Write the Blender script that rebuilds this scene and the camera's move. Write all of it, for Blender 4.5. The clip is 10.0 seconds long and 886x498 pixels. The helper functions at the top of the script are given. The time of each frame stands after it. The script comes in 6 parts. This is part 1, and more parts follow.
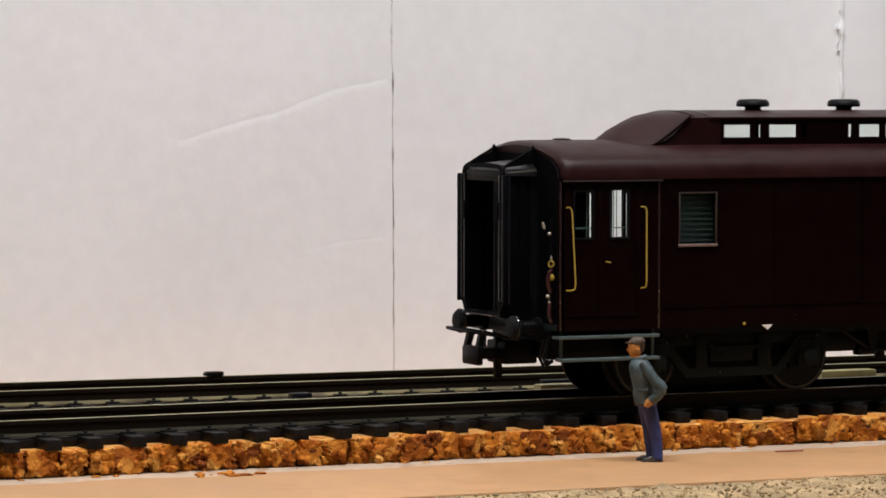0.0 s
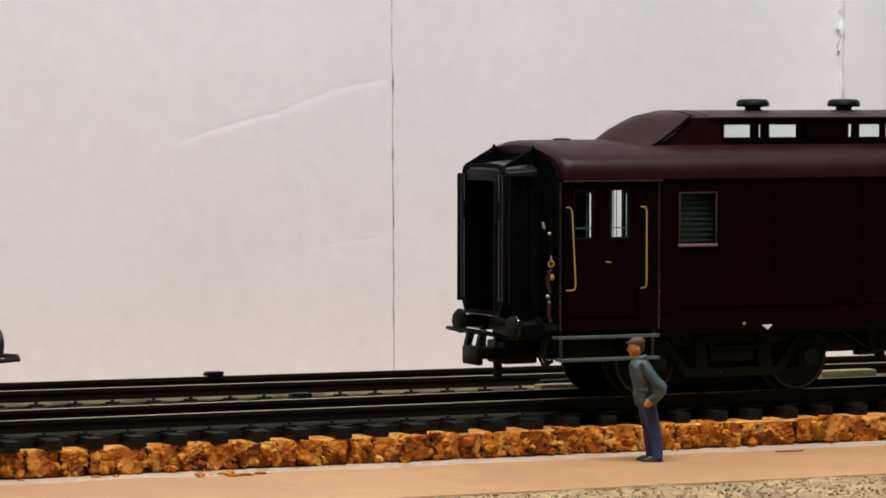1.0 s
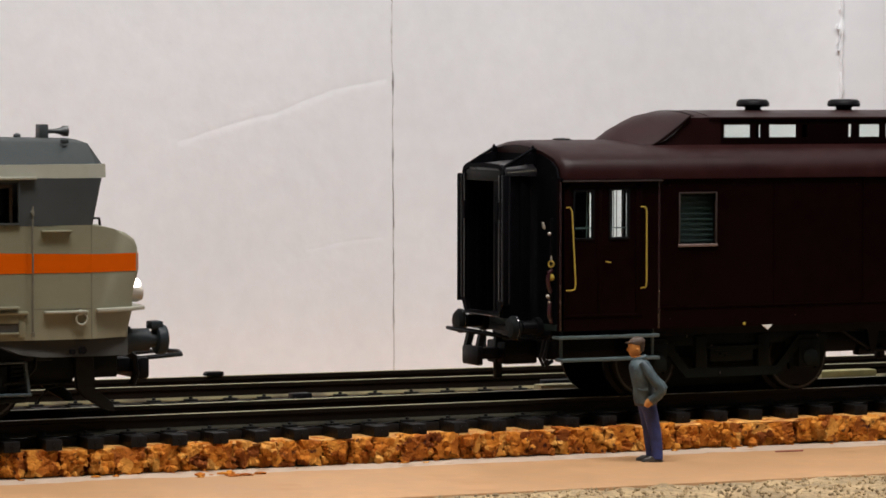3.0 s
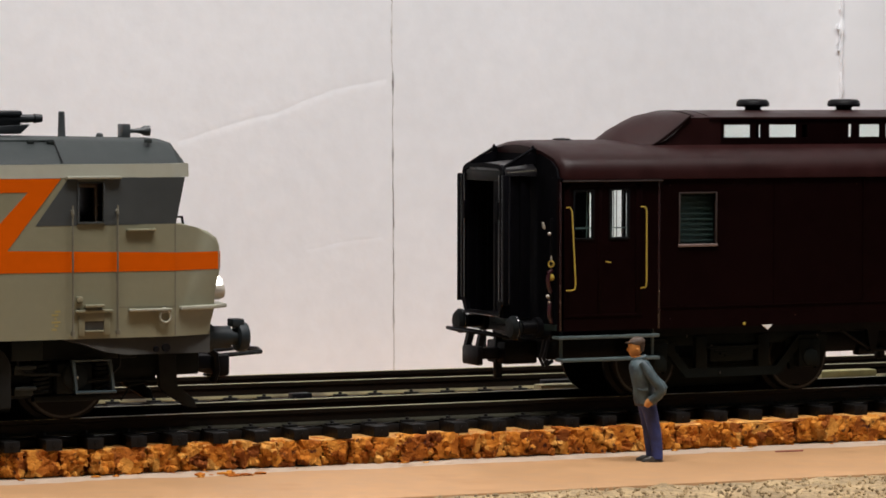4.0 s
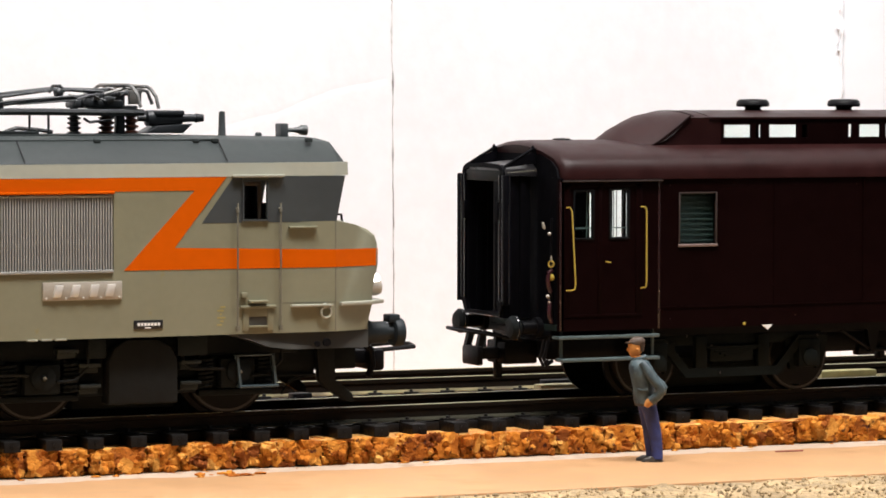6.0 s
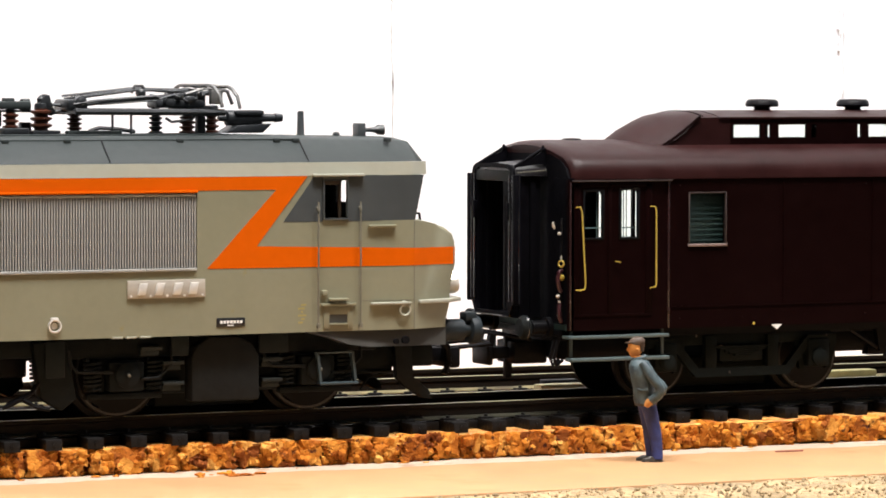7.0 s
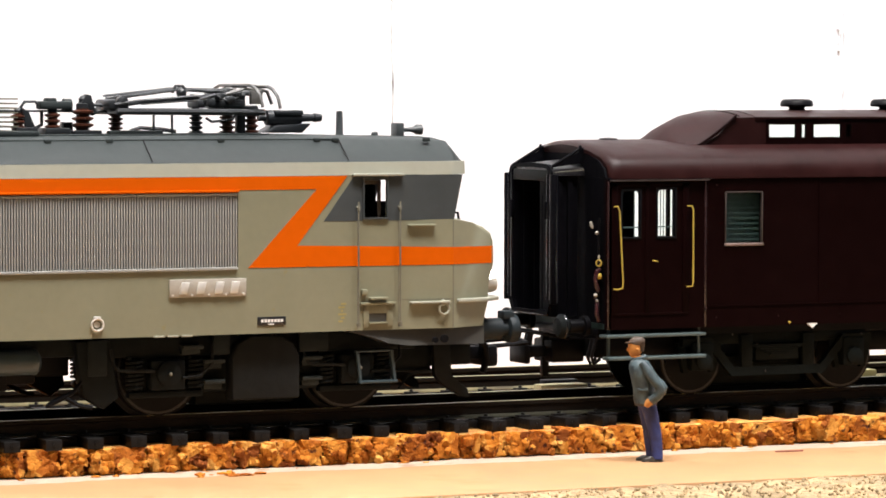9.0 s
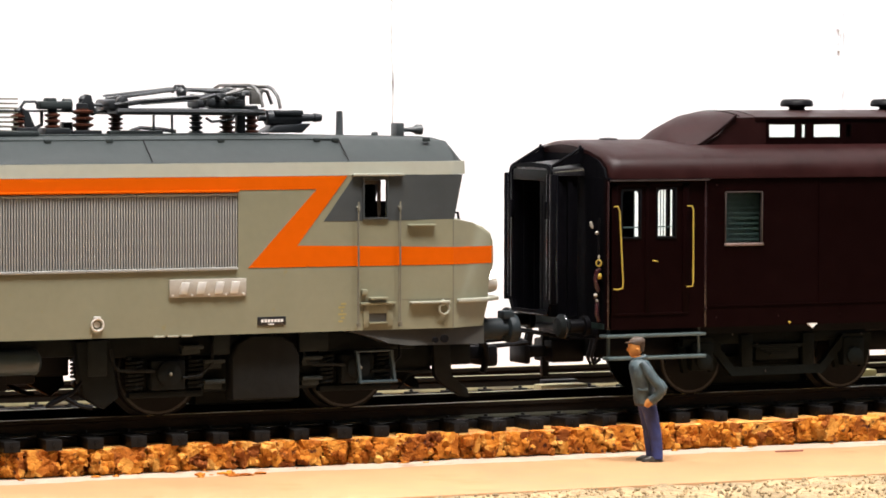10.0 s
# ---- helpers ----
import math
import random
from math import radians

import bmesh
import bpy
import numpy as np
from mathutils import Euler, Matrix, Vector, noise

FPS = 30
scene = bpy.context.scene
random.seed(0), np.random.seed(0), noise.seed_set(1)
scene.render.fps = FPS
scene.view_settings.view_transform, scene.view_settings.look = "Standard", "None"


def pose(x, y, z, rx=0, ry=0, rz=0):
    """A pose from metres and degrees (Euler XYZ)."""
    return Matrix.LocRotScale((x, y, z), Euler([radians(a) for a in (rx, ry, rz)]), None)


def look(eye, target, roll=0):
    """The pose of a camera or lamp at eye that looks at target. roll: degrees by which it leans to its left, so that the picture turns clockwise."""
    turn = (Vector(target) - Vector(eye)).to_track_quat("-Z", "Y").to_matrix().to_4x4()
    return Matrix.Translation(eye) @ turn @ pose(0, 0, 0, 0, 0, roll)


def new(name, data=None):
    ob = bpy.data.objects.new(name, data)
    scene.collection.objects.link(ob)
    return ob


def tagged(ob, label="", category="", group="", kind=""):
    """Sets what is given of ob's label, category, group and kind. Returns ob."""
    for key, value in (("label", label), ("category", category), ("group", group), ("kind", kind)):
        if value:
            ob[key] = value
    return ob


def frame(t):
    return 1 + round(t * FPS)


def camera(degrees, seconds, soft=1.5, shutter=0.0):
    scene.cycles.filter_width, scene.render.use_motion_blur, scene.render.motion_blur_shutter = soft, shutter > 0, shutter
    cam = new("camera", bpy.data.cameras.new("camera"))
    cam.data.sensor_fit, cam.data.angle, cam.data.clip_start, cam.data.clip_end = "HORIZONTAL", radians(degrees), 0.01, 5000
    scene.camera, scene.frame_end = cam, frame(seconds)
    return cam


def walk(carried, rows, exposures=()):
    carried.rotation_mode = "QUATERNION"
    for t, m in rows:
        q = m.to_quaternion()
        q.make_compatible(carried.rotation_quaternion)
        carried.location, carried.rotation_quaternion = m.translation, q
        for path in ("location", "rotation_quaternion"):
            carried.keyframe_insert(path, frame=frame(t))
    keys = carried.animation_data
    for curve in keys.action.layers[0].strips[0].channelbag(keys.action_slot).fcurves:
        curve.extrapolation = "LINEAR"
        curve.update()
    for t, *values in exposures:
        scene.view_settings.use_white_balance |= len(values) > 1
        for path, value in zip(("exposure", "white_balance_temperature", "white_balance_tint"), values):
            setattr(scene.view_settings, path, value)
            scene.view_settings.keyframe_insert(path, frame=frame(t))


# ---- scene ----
# A model railway at its true small size (scale 1:87). Lengths below are in
# millimetres, turned into metres by S where meshes and objects are made.
# x runs along the near track, y away from the camera, z up; railhead at z = 0.
S = 0.001
LOCO_MID = -91.0          # middle of the locomotive at rest, at the end of its run
COACH_END = 20.0          # end wall of the coach at rest, at the end of its run

cam = camera(14.13, 10.0, soft=1.7)
RIGHT = Vector((0.90259244, -0.43049248, 0.0017628))
UP = Vector((0.01816864, 0.04218382, 0.99894466))
BACK = Vector((-0.43011253, -0.90160787, 0.04589626))
EYE = Vector((-253.734, -531.881, 51.758)) * S
STAND = Matrix((
    (RIGHT.x, UP.x, BACK.x, EYE.x),
    (RIGHT.y, UP.y, BACK.y, EYE.y),
    (RIGHT.z, UP.z, BACK.z, EYE.z),
    (0, 0, 0, 1)))
walk(cam, [(0.0, STAND), (10.0, STAND)],
     exposures=[(0.0, 0.0), (2.0, 0.0), (3.8, 0.02), (4.5, 0.2), (5.0, 0.38), (5.5, 0.54), (6.2, 0.82), (6.8, 1.0), (7.5, 1.07), (10.0, 1.07)])

# ---- light ----
world = bpy.data.worlds.new("room_dimness")
world.use_nodes = True
world.node_tree.nodes["Background"].inputs[0].default_value = (1.0, 0.95, 0.9, 1)
world.node_tree.nodes["Background"].inputs[1].default_value = 0.02
scene.world = world


def area(name, at, target, sx, sy, watts, colour):
    data = bpy.data.lights.new(name, "AREA")
    data.shape, data.size, data.size_y, data.energy, data.color = "RECTANGLE", sx, sy, watts, colour
    ob = new(name, data)
    ob.matrix_world = look(Vector(at), Vector(target))
    return ob


# the ceiling lamp over the layout; an added cool fill at the far right
area("ceiling_lamp_light", (-0.01, -0.22, 0.73), (0.04, 0.0, 0.0), 0.62, 0.14, 10.7, (1.0, 0.955, 0.935))
area("cool_fill_light", (1.58, -0.45, 0.45), (0.1, 0.05, 0.05), 0.7, 0.8, 2.0, (0.80, 0.90, 1.0))


# ---- materials ----
def paint(name, colour, rough=0.5, metal=0.0, vary=0.12, grain=900.0, bump=0.08, dirt=None, dirt_at=0.62,
          dirt_scale=120.0, coat=0.0, per_object=0.0, spec=0.5):
    """A surface with fine grain, broad unevenness, slight relief and, if asked, stains of another colour."""
    m = bpy.data.materials.new(name)
    m.use_nodes = True
    n, l = m.node_tree.nodes, m.node_tree.links
    b = n["Principled BSDF"]
    co = n.new("ShaderNodeTexCoord")
    fine = n.new("ShaderNodeTexNoise")
    fine.inputs["Scale"].default_value, fine.inputs["Detail"].default_value = grain, 5
    broad = n.new("ShaderNodeTexNoise")
    broad.inputs["Scale"].default_value, broad.inputs["Detail"].default_value = grain / 9, 3
    l.new(co.outputs["Object"], fine.inputs["Vector"])
    l.new(co.outputs["Object"], broad.inputs["Vector"])
    add = n.new("ShaderNodeMath")
    add.operation = "ADD"
    l.new(fine.outputs["Fac"], add.inputs[0])
    l.new(broad.outputs["Fac"], add.inputs[1])
    span = n.new("ShaderNodeMapRange")
    span.inputs["From Min"].default_value, span.inputs["From Max"].default_value = 0.7, 1.3
    span.inputs["To Min"].default_value, span.inputs["To Max"].default_value = 1 - vary, 1 + vary
    l.new(add.outputs[0], span.inputs["Value"])
    tint = n.new("ShaderNodeVectorMath")
    tint.operation = "SCALE"
    tint.inputs[0].default_value = colour
    l.new(span.outputs[0], tint.inputs["Scale"])
    out = tint.outputs[0]
    if per_object:
        info = n.new("ShaderNodeObjectInfo")
        sp = n.new("ShaderNodeMapRange")
        sp.inputs["To Min"].default_value, sp.inputs["To Max"].default_value = 1 - per_object, 1 + per_object
        l.new(info.outputs["Random"], sp.inputs["Value"])
        t2 = n.new("ShaderNodeVectorMath")
        t2.operation = "SCALE"
        l.new(out, t2.inputs[0])
        l.new(sp.outputs[0], t2.inputs["Scale"])
        out = t2.outputs[0]
    if dirt:
        spots = n.new("ShaderNodeTexNoise")
        spots.inputs["Scale"].default_value, spots.inputs["Detail"].default_value = dirt_scale, 6
        l.new(co.outputs["Object"], spots.inputs["Vector"])
        cut = n.new("ShaderNodeMapRange")
        cut.inputs["From Min"].default_value, cut.inputs["From Max"].default_value = dirt_at - 0.05, dirt_at + 0.06
        l.new(spots.outputs["Fac"], cut.inputs["Value"])
        mix = n.new("ShaderNodeMix")
        mix.data_type = "RGBA"
        l.new(cut.outputs[0], mix.inputs["Factor"])
        l.new(out, mix.inputs["A"])
        mix.inputs["B"].default_value = (*dirt, 1)
        out = mix.outputs["Result"]
    l.new(out, b.inputs["Base Color"])
    rr = n.new("ShaderNodeMapRange")
    rr.inputs["From Min"].default_value, rr.inputs["From Max"].default_value = 0.7, 1.3
    rr.inputs["To Min"].default_value, rr.inputs["To Max"].default_value = max(rough - 0.08, 0.02), min(rough + 0.08, 1)
    l.new(add.outputs[0], rr.inputs["Value"])
    l.new(rr.outputs[0], b.inputs["Roughness"])
    b.inputs["Metallic"].default_value = metal
    b.inputs["Coat Weight"].default_value = coat
    b.inputs["Specular IOR Level"].default_value = spec
    if bump:
        bp = n.new("ShaderNodeBump")
        bp.inputs["Strength"].default_value, bp.inputs["Distance"].default_value = bump, 0.0004
        l.new(add.outputs[0], bp.inputs["Height"])
        l.new(bp.outputs[0], b.inputs["Normal"])
    return m


def glow(name, colour, strength):
    m = bpy.data.materials.new(name)
    m.use_nodes = True
    b = m.node_tree.nodes["Principled BSDF"]
    b.inputs["Base Color"].default_value = (*colour, 1)
    b.inputs["Emission Color"].default_value = (*colour, 1)
    b.inputs["Emission Strength"].default_value = strength
    return m


def cork(name):
    """Pressed cork: granules of pale, orange and brown tones with dark pits between some of them."""
    m = bpy.data.materials.new(name)
    m.use_nodes = True
    n, l = m.node_tree.nodes, m.node_tree.links
    b = n["Principled BSDF"]
    geo = n.new("ShaderNodeNewGeometry")
    warp = n.new("ShaderNodeTexNoise")
    warp.inputs["Scale"].default_value, warp.inputs["Detail"].default_value = 700, 3
    l.new(geo.outputs["Position"], warp.inputs["Vector"])
    shift = n.new("ShaderNodeVectorMath")
    shift.operation = "MULTIPLY_ADD"
    shift.inputs[1].default_value = (0.0011, 0.0011, 0.0011)
    l.new(warp.outputs["Color"], shift.inputs[0])
    l.new(geo.outputs["Position"], shift.inputs[2])
    cells = n.new("ShaderNodeTexVoronoi")
    cells.inputs["Scale"].default_value = 430
    l.new(shift.outputs[0], cells.inputs["Vector"])
    tone = n.new("ShaderNodeSeparateColor")
    l.new(cells.outputs["Color"], tone.inputs[0])
    ramp = n.new("ShaderNodeValToRGB")
    stops = ((0.0, (0.15, 0.036, 0.004)), (0.25, (0.32, 0.090, 0.008)), (0.55, (0.43, 0.143, 0.012)), (0.8, (0.51, 0.20, 0.026)), (1.0, (0.58, 0.29, 0.065)))
    while len(ramp.color_ramp.elements) < len(stops):
        ramp.color_ramp.elements.new(0.5)
    for e, (at, c) in zip(ramp.color_ramp.elements, stops):
        e.position, e.color = at, (*c, 1)
    l.new(tone.outputs[0], ramp.inputs[0])
    pits = n.new("ShaderNodeTexNoise")
    pits.inputs["Scale"].default_value, pits.inputs["Detail"].default_value = 900, 4
    l.new(geo.outputs["Position"], pits.inputs["Vector"])
    cut = n.new("ShaderNodeMapRange")
    cut.inputs["From Min"].default_value, cut.inputs["From Max"].default_value = 0.60, 0.70
    l.new(pits.outputs["Fac"], cut.inputs["Value"])
    mix = n.new("ShaderNodeMix")
    mix.data_type = "RGBA"
    l.new(cut.outputs[0], mix.inputs["Factor"])
    l.new(ramp.outputs[0], mix.inputs["A"])
    mix.inputs["B"].default_value = (0.06, 0.014, 0.004, 1)
    fine = n.new("ShaderNodeTexNoise")
    fine.inputs["Scale"].default_value, fine.inputs["Detail"].default_value = 2600, 4
    l.new(geo.outputs["Position"], fine.inputs["Vector"])
    span = n.new("ShaderNodeMapRange")
    span.inputs["To Min"].default_value, span.inputs["To Max"].default_value = 0.65, 1.35
    l.new(fine.outputs["Fac"], span.inputs["Value"])
    tint = n.new("ShaderNodeVectorMath")
    tint.operation = "SCALE"
    l.new(mix.outputs["Result"], tint.inputs[0])
    l.new(span.outputs[0], tint.inputs["Scale"])
    l.new(tint.outputs[0], b.inputs["Base Color"])
    b.inputs["Roughness"].default_value = 0.85
    b.inputs["Specular IOR Level"].default_value = 0.2
    bp = n.new("ShaderNodeBump")
    bp.inputs["Strength"].default_value, bp.inputs["Distance"].default_value = 0.5, 0.0005
    l.new(cells.outputs["Distance"], bp.inputs["Height"])
    bp2 = n.new("ShaderNodeBump")
    bp2.inputs["Strength"].default_value, bp2.inputs["Distance"].default_value = 0.6, 0.0003
    l.new(fine.outputs["Fac"], bp2.inputs["Height"])
    l.new(bp.outputs[0], bp2.inputs["Normal"])
    l.new(bp2.outputs[0], b.inputs["Normal"])
    return m


def clear(name, colour, rough=0.03):
    m = bpy.data.materials.new(name)
    m.use_nodes = True
    n, l = m.node_tree.nodes, m.node_tree.links
    b = n["Principled BSDF"]
    b.inputs["Base Color"].default_value = (*colour, 1)
    b.inputs["Transmission Weight"].default_value = 1.0
    b.inputs["IOR"].default_value = 1.1
    b.inputs["Roughness"].default_value = rough
    return m


M_WALL = paint("white_plaster", (0.835, 0.85, 0.875), 0.75, vary=0.035, grain=260, bump=0.22)
M_PANEL = paint("cool_white_panel", (0.86, 0.875, 0.90), 0.6, vary=0.03, grain=160, bump=0.1)
M_ROOM = paint("room_wall_paint", (0.20, 0.195, 0.19), 0.8, vary=0.05, grain=60, bump=0.1)
M_DARKROOM = paint("dim_room_floor", (0.08, 0.06, 0.045), 0.6, vary=0.15, grain=60, bump=0.1)
M_BOARD = paint("pale_plywood", (0.375, 0.210, 0.096), 0.6, vary=0.13, grain=300, bump=0.1, dirt=(0.34, 0.18, 0.075), dirt_at=0.66, dirt_scale=60)
M_CORKLIT = paint("lit_cork_top", (0.48, 0.24, 0.055), 0.8, vary=0.5, grain=900, bump=0.4, dirt=(0.36, 0.14, 0.03), dirt_at=0.54, dirt_scale=420)
M_GLUE = paint("dried_white_glue", (0.43, 0.34, 0.26), 0.5, vary=0.12, grain=500, bump=0.2, dirt=(0.30, 0.20, 0.13), dirt_at=0.6, dirt_scale=220)
M_SAND = paint("sandy_scatter", (0.32, 0.23, 0.12), 0.9, vary=0.5, grain=1400, bump=0.8, dirt=(0.20, 0.14, 0.07), dirt_at=0.58, dirt_scale=700)
M_CORK = cork("granulated_cork")
M_SLEEPER = paint("black_plastic_sleeper", (0.0060, 0.0052, 0.0048), 0.5, spec=0.2, vary=0.3, grain=1500, bump=0.3, per_object=0.25)
M_RAIL = paint("browned_rail", (0.0075, 0.0052, 0.0035), 0.55, spec=0.12, vary=0.3, grain=700, bump=0.15)
M_RAILTOP = paint("nickel_railhead", (0.37, 0.345, 0.20), 0.35, metal=0.35, vary=0.15, grain=900, bump=0.05)
M_BEIGE = paint("concrete_beige_paint", (0.184, 0.179, 0.118), 0.45, vary=0.05, grain=700, bump=0.05, dirt=(0.20, 0.17, 0.075), dirt_at=0.74, dirt_scale=500)
M_BAND = paint("pale_grey_band_paint", (0.285, 0.285, 0.23), 0.45, vary=0.05, grain=600, bump=0.05)
M_ORANGE = paint("bright_orange_paint", (0.52, 0.083, 0.001), 0.5, spec=0.04, vary=0.05, grain=600, bump=0.04)
M_GREY = paint("slate_grey_roof_paint", (0.023, 0.029, 0.029), 0.55, spec=0.2, vary=0.12, grain=500, bump=0.08)
M_DARKGREY = paint("dark_grey_cab_paint", (0.040, 0.046, 0.048), 0.45, vary=0.08, grain=600, bump=0.05)
M_GRILLE = paint("silver_grille_bars", (0.335, 0.335, 0.315), 0.42, metal=0.35, vary=0.08, grain=900, bump=0.05)
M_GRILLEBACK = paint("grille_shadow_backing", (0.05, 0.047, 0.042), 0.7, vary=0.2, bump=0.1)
M_PLATE = paint("cast_plate_grey", (0.36, 0.33, 0.28), 0.4, metal=0.2, vary=0.1, bump=0.1)
M_LETTER = paint("polished_cast_bars", (0.62, 0.60, 0.56), 0.35, metal=0.4, vary=0.05, bump=0.05)
M_BLACKPLATE = paint("black_maker_plate", (0.012, 0.012, 0.013), 0.35, vary=0.1, bump=0.0)
M_WHITE = paint("white_print", (0.75, 0.75, 0.73), 0.5, vary=0.05, bump=0.0)
M_YELLOWPRINT = paint("yellow_print", (0.26, 0.22, 0.075), 0.5, vary=0.1, bump=0.0)
M_BOGIE = paint("dark_grey_bogie_plastic", (0.0085, 0.0105, 0.0108), 0.5, spec=0.06, vary=0.3, grain=600, bump=0.2)
M_BOGIE2 = paint("grey_bogie_cover_plastic", (0.0150, 0.0165, 0.0165), 0.55, spec=0.06, vary=0.2, grain=600, bump=0.2)
M_FRAME = paint("blue_grey_step_metal", (0.030, 0.047, 0.054), 0.42, vary=0.15, grain=800, bump=0.1)
M_BLACK = paint("black_plastic", (0.0032, 0.0032, 0.0040), 0.45, spec=0.10, vary=0.3, grain=800, bump=0.1)
M_WHEEL = paint("blackened_wheel", (0.007, 0.007, 0.0072), 0.5, metal=0.0, spec=0.1, vary=0.2, bump=0.1)
M_TREAD = paint("bright_wheel_tread", (0.055, 0.054, 0.053), 0.45, metal=0.8, vary=0.15, bump=0.05)
M_COPPER = paint("copper_brown_insulator", (0.065, 0.020, 0.010), 0.35, vary=0.3, grain=900, bump=0.1)
M_PANTO = paint("grey_pantograph_metal", (0.019, 0.022, 0.025), 0.42, metal=0.3, vary=0.2, grain=900, bump=0.1)
# coach walls: their shade is put into this near-black brown, the roof stays lighter
M_COACH = paint("shade_darkened_brown_paint", (0.0045, 0.0010, 0.0010), 0.45, spec=0.03, vary=0.15, grain=400, bump=0.05)
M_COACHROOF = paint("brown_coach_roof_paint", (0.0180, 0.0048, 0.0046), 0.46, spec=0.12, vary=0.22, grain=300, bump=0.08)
M_GANG = paint("black_rubber_gangway", (0.0027, 0.0027, 0.0038), 0.6, spec=0.03, vary=0.3, grain=700, bump=0.2)
M_BRASS = paint("yellow_brass_rail_paint", (0.42, 0.30, 0.05), 0.35, metal=0.2, vary=0.1, bump=0.05)
M_SILL = paint("pale_pink_sill_metal", (0.22, 0.16, 0.145), 0.4, metal=0.3, vary=0.2, bump=0.05)
M_STEP = paint("teal_grey_step_board", (0.060, 0.085, 0.086), 0.45, vary=0.2, grain=700, bump=0.1)
M_CBOGIE = paint("green_grey_coach_bogie", (0.0062, 0.0082, 0.0076), 0.5, spec=0.05, vary=0.25, grain=600, bump=0.2)
M_INNER = paint("dark_green_interior", (0.007, 0.017, 0.015), 0.5, vary=0.2, grain=300, bump=0.1)
M_GLASS = clear("clear_window_glass", (0.85, 0.95, 0.92))
M_SKIN = paint("painted_flesh", (0.50, 0.21, 0.045), 0.55, vary=0.15, bump=0.1)
M_JACKET = paint("faded_blue_green_jacket_paint", (0.056, 0.086, 0.096), 0.6, vary=0.45, grain=900, bump=0.5, dirt=(0.025, 0.04, 0.05), dirt_at=0.58, dirt_scale=420)
M_TROUSER = paint("navy_trouser_paint", (0.018, 0.027, 0.115), 0.6, vary=0.45, grain=700, bump=0.5)
M_CAP = paint("brown_cap_paint", (0.062, 0.042, 0.030), 0.6, vary=0.2, bump=0.2)
M_SHOE = paint("dark_shoe_paint", (0.03, 0.025, 0.02), 0.5, vary=0.2, bump=0.1)
M_LAMP = glow("lit_headlight", (1.0, 0.97, 0.9), 6.0)
M_FOOT = paint("browned_rail_foot", (0.020, 0.019, 0.010), 0.5, metal=0.2, vary=0.4, grain=500, bump=0.15)
M_FOOTBRIGHT = paint("bare_nickel_rail_foot", (0.19, 0.165, 0.09), 0.4, metal=0.2, vary=0.4, grain=300, bump=0.15, dirt=(0.07, 0.055, 0.04), dirt_at=0.54, dirt_scale=90)
M_CREAM = paint("cream_painted_wood", (0.40, 0.36, 0.20), 0.6, vary=0.15, bump=0.2)
M_OLIVE = paint("yellowish_plate_paint", (0.34, 0.31, 0.13), 0.55, vary=0.25, grain=500, bump=0.2)
M_VALANCE = paint("brownish_grey_valance", (0.040, 0.039, 0.034), 0.5, vary=0.12, bump=0.08)
M_GLOSSBLACK = paint("gloss_black_edge", (0.004, 0.004, 0.006), 0.14, vary=0.2, bump=0.03, spec=1.0)
M_GRIT = paint("pale_grit", (0.33, 0.24, 0.13), 0.9, vary=0.5, grain=900, bump=0.3)
M_BARS = paint("dull_teal_window_bar", (0.008, 0.020, 0.019), 0.5, vary=0.2, bump=0.0)
M_DULLRAIL = paint("dull_handrail_metal", (0.14, 0.132, 0.10), 0.45, metal=0.2, vary=0.2, bump=0.05)
# lighter than the coach walls: the highlight along edges is partly in this colour
M_BEAD = paint("glossy_highlight_bead", (0.022, 0.010, 0.010), 0.2, vary=0.2, bump=0.05)
M_GUTTER = paint("worn_gutter_paint", (0.042, 0.031, 0.029), 0.35, vary=0.25, bump=0.05)
M_PENCIL = paint("red_pencil_mark", (0.20, 0.035, 0.03), 0.7, vary=0.3, bump=0.0)
M_CABGREY = paint("teal_grey_buffer_paint", (0.0145, 0.020, 0.0235), 0.5, spec=0.2, vary=0.15, grain=700, bump=0.1)
M_PANELGREY = paint("blue_grey_frame_panel", (0.011, 0.0150, 0.0160), 0.5, spec=0.1, vary=0.2, bump=0.1)
M_HOOD = paint("black_oilcloth_hood", (0.006, 0.005, 0.006), 0.32, vary=0.3, grain=500, bump=0.2, spec=0.5)
M_HOSE = paint("oxblood_hose", (0.030, 0.007, 0.009), 0.3, vary=0.3, bump=0.1)
M_BOW = paint("worn_pale_contact_strip", (0.10, 0.10, 0.098), 0.4, metal=0.4, vary=0.25, bump=0.1)
M_CRACK = paint("open_joint_shadow", (0.52, 0.51, 0.50), 0.9, vary=0.35, bump=0.2, dirt=(0.22, 0.21, 0.20), dirt_at=0.56, dirt_scale=160)


# ---- mesh tools, all in millimetres ----
def box(bm, x0, x1, y0, y1, z0, z1, bevel=0.0):
    v = [bm.verts.new((x, y, z)) for x in (x0, x1) for y in (y0, y1) for z in (z0, z1)]
    fs = [bm.faces.new([v[i] for i in q]) for q in
          ((0, 1, 3, 2), (4, 6, 7, 5), (0, 4, 5, 1), (2, 3, 7, 6), (0, 2, 6, 4), (1, 5, 7, 3))]
    if bevel:
        es = list({e for f in fs for e in f.edges})
        bmesh.ops.bevel(bm, geom=es, offset=bevel, segments=2, affect="EDGES", profile=0.5)


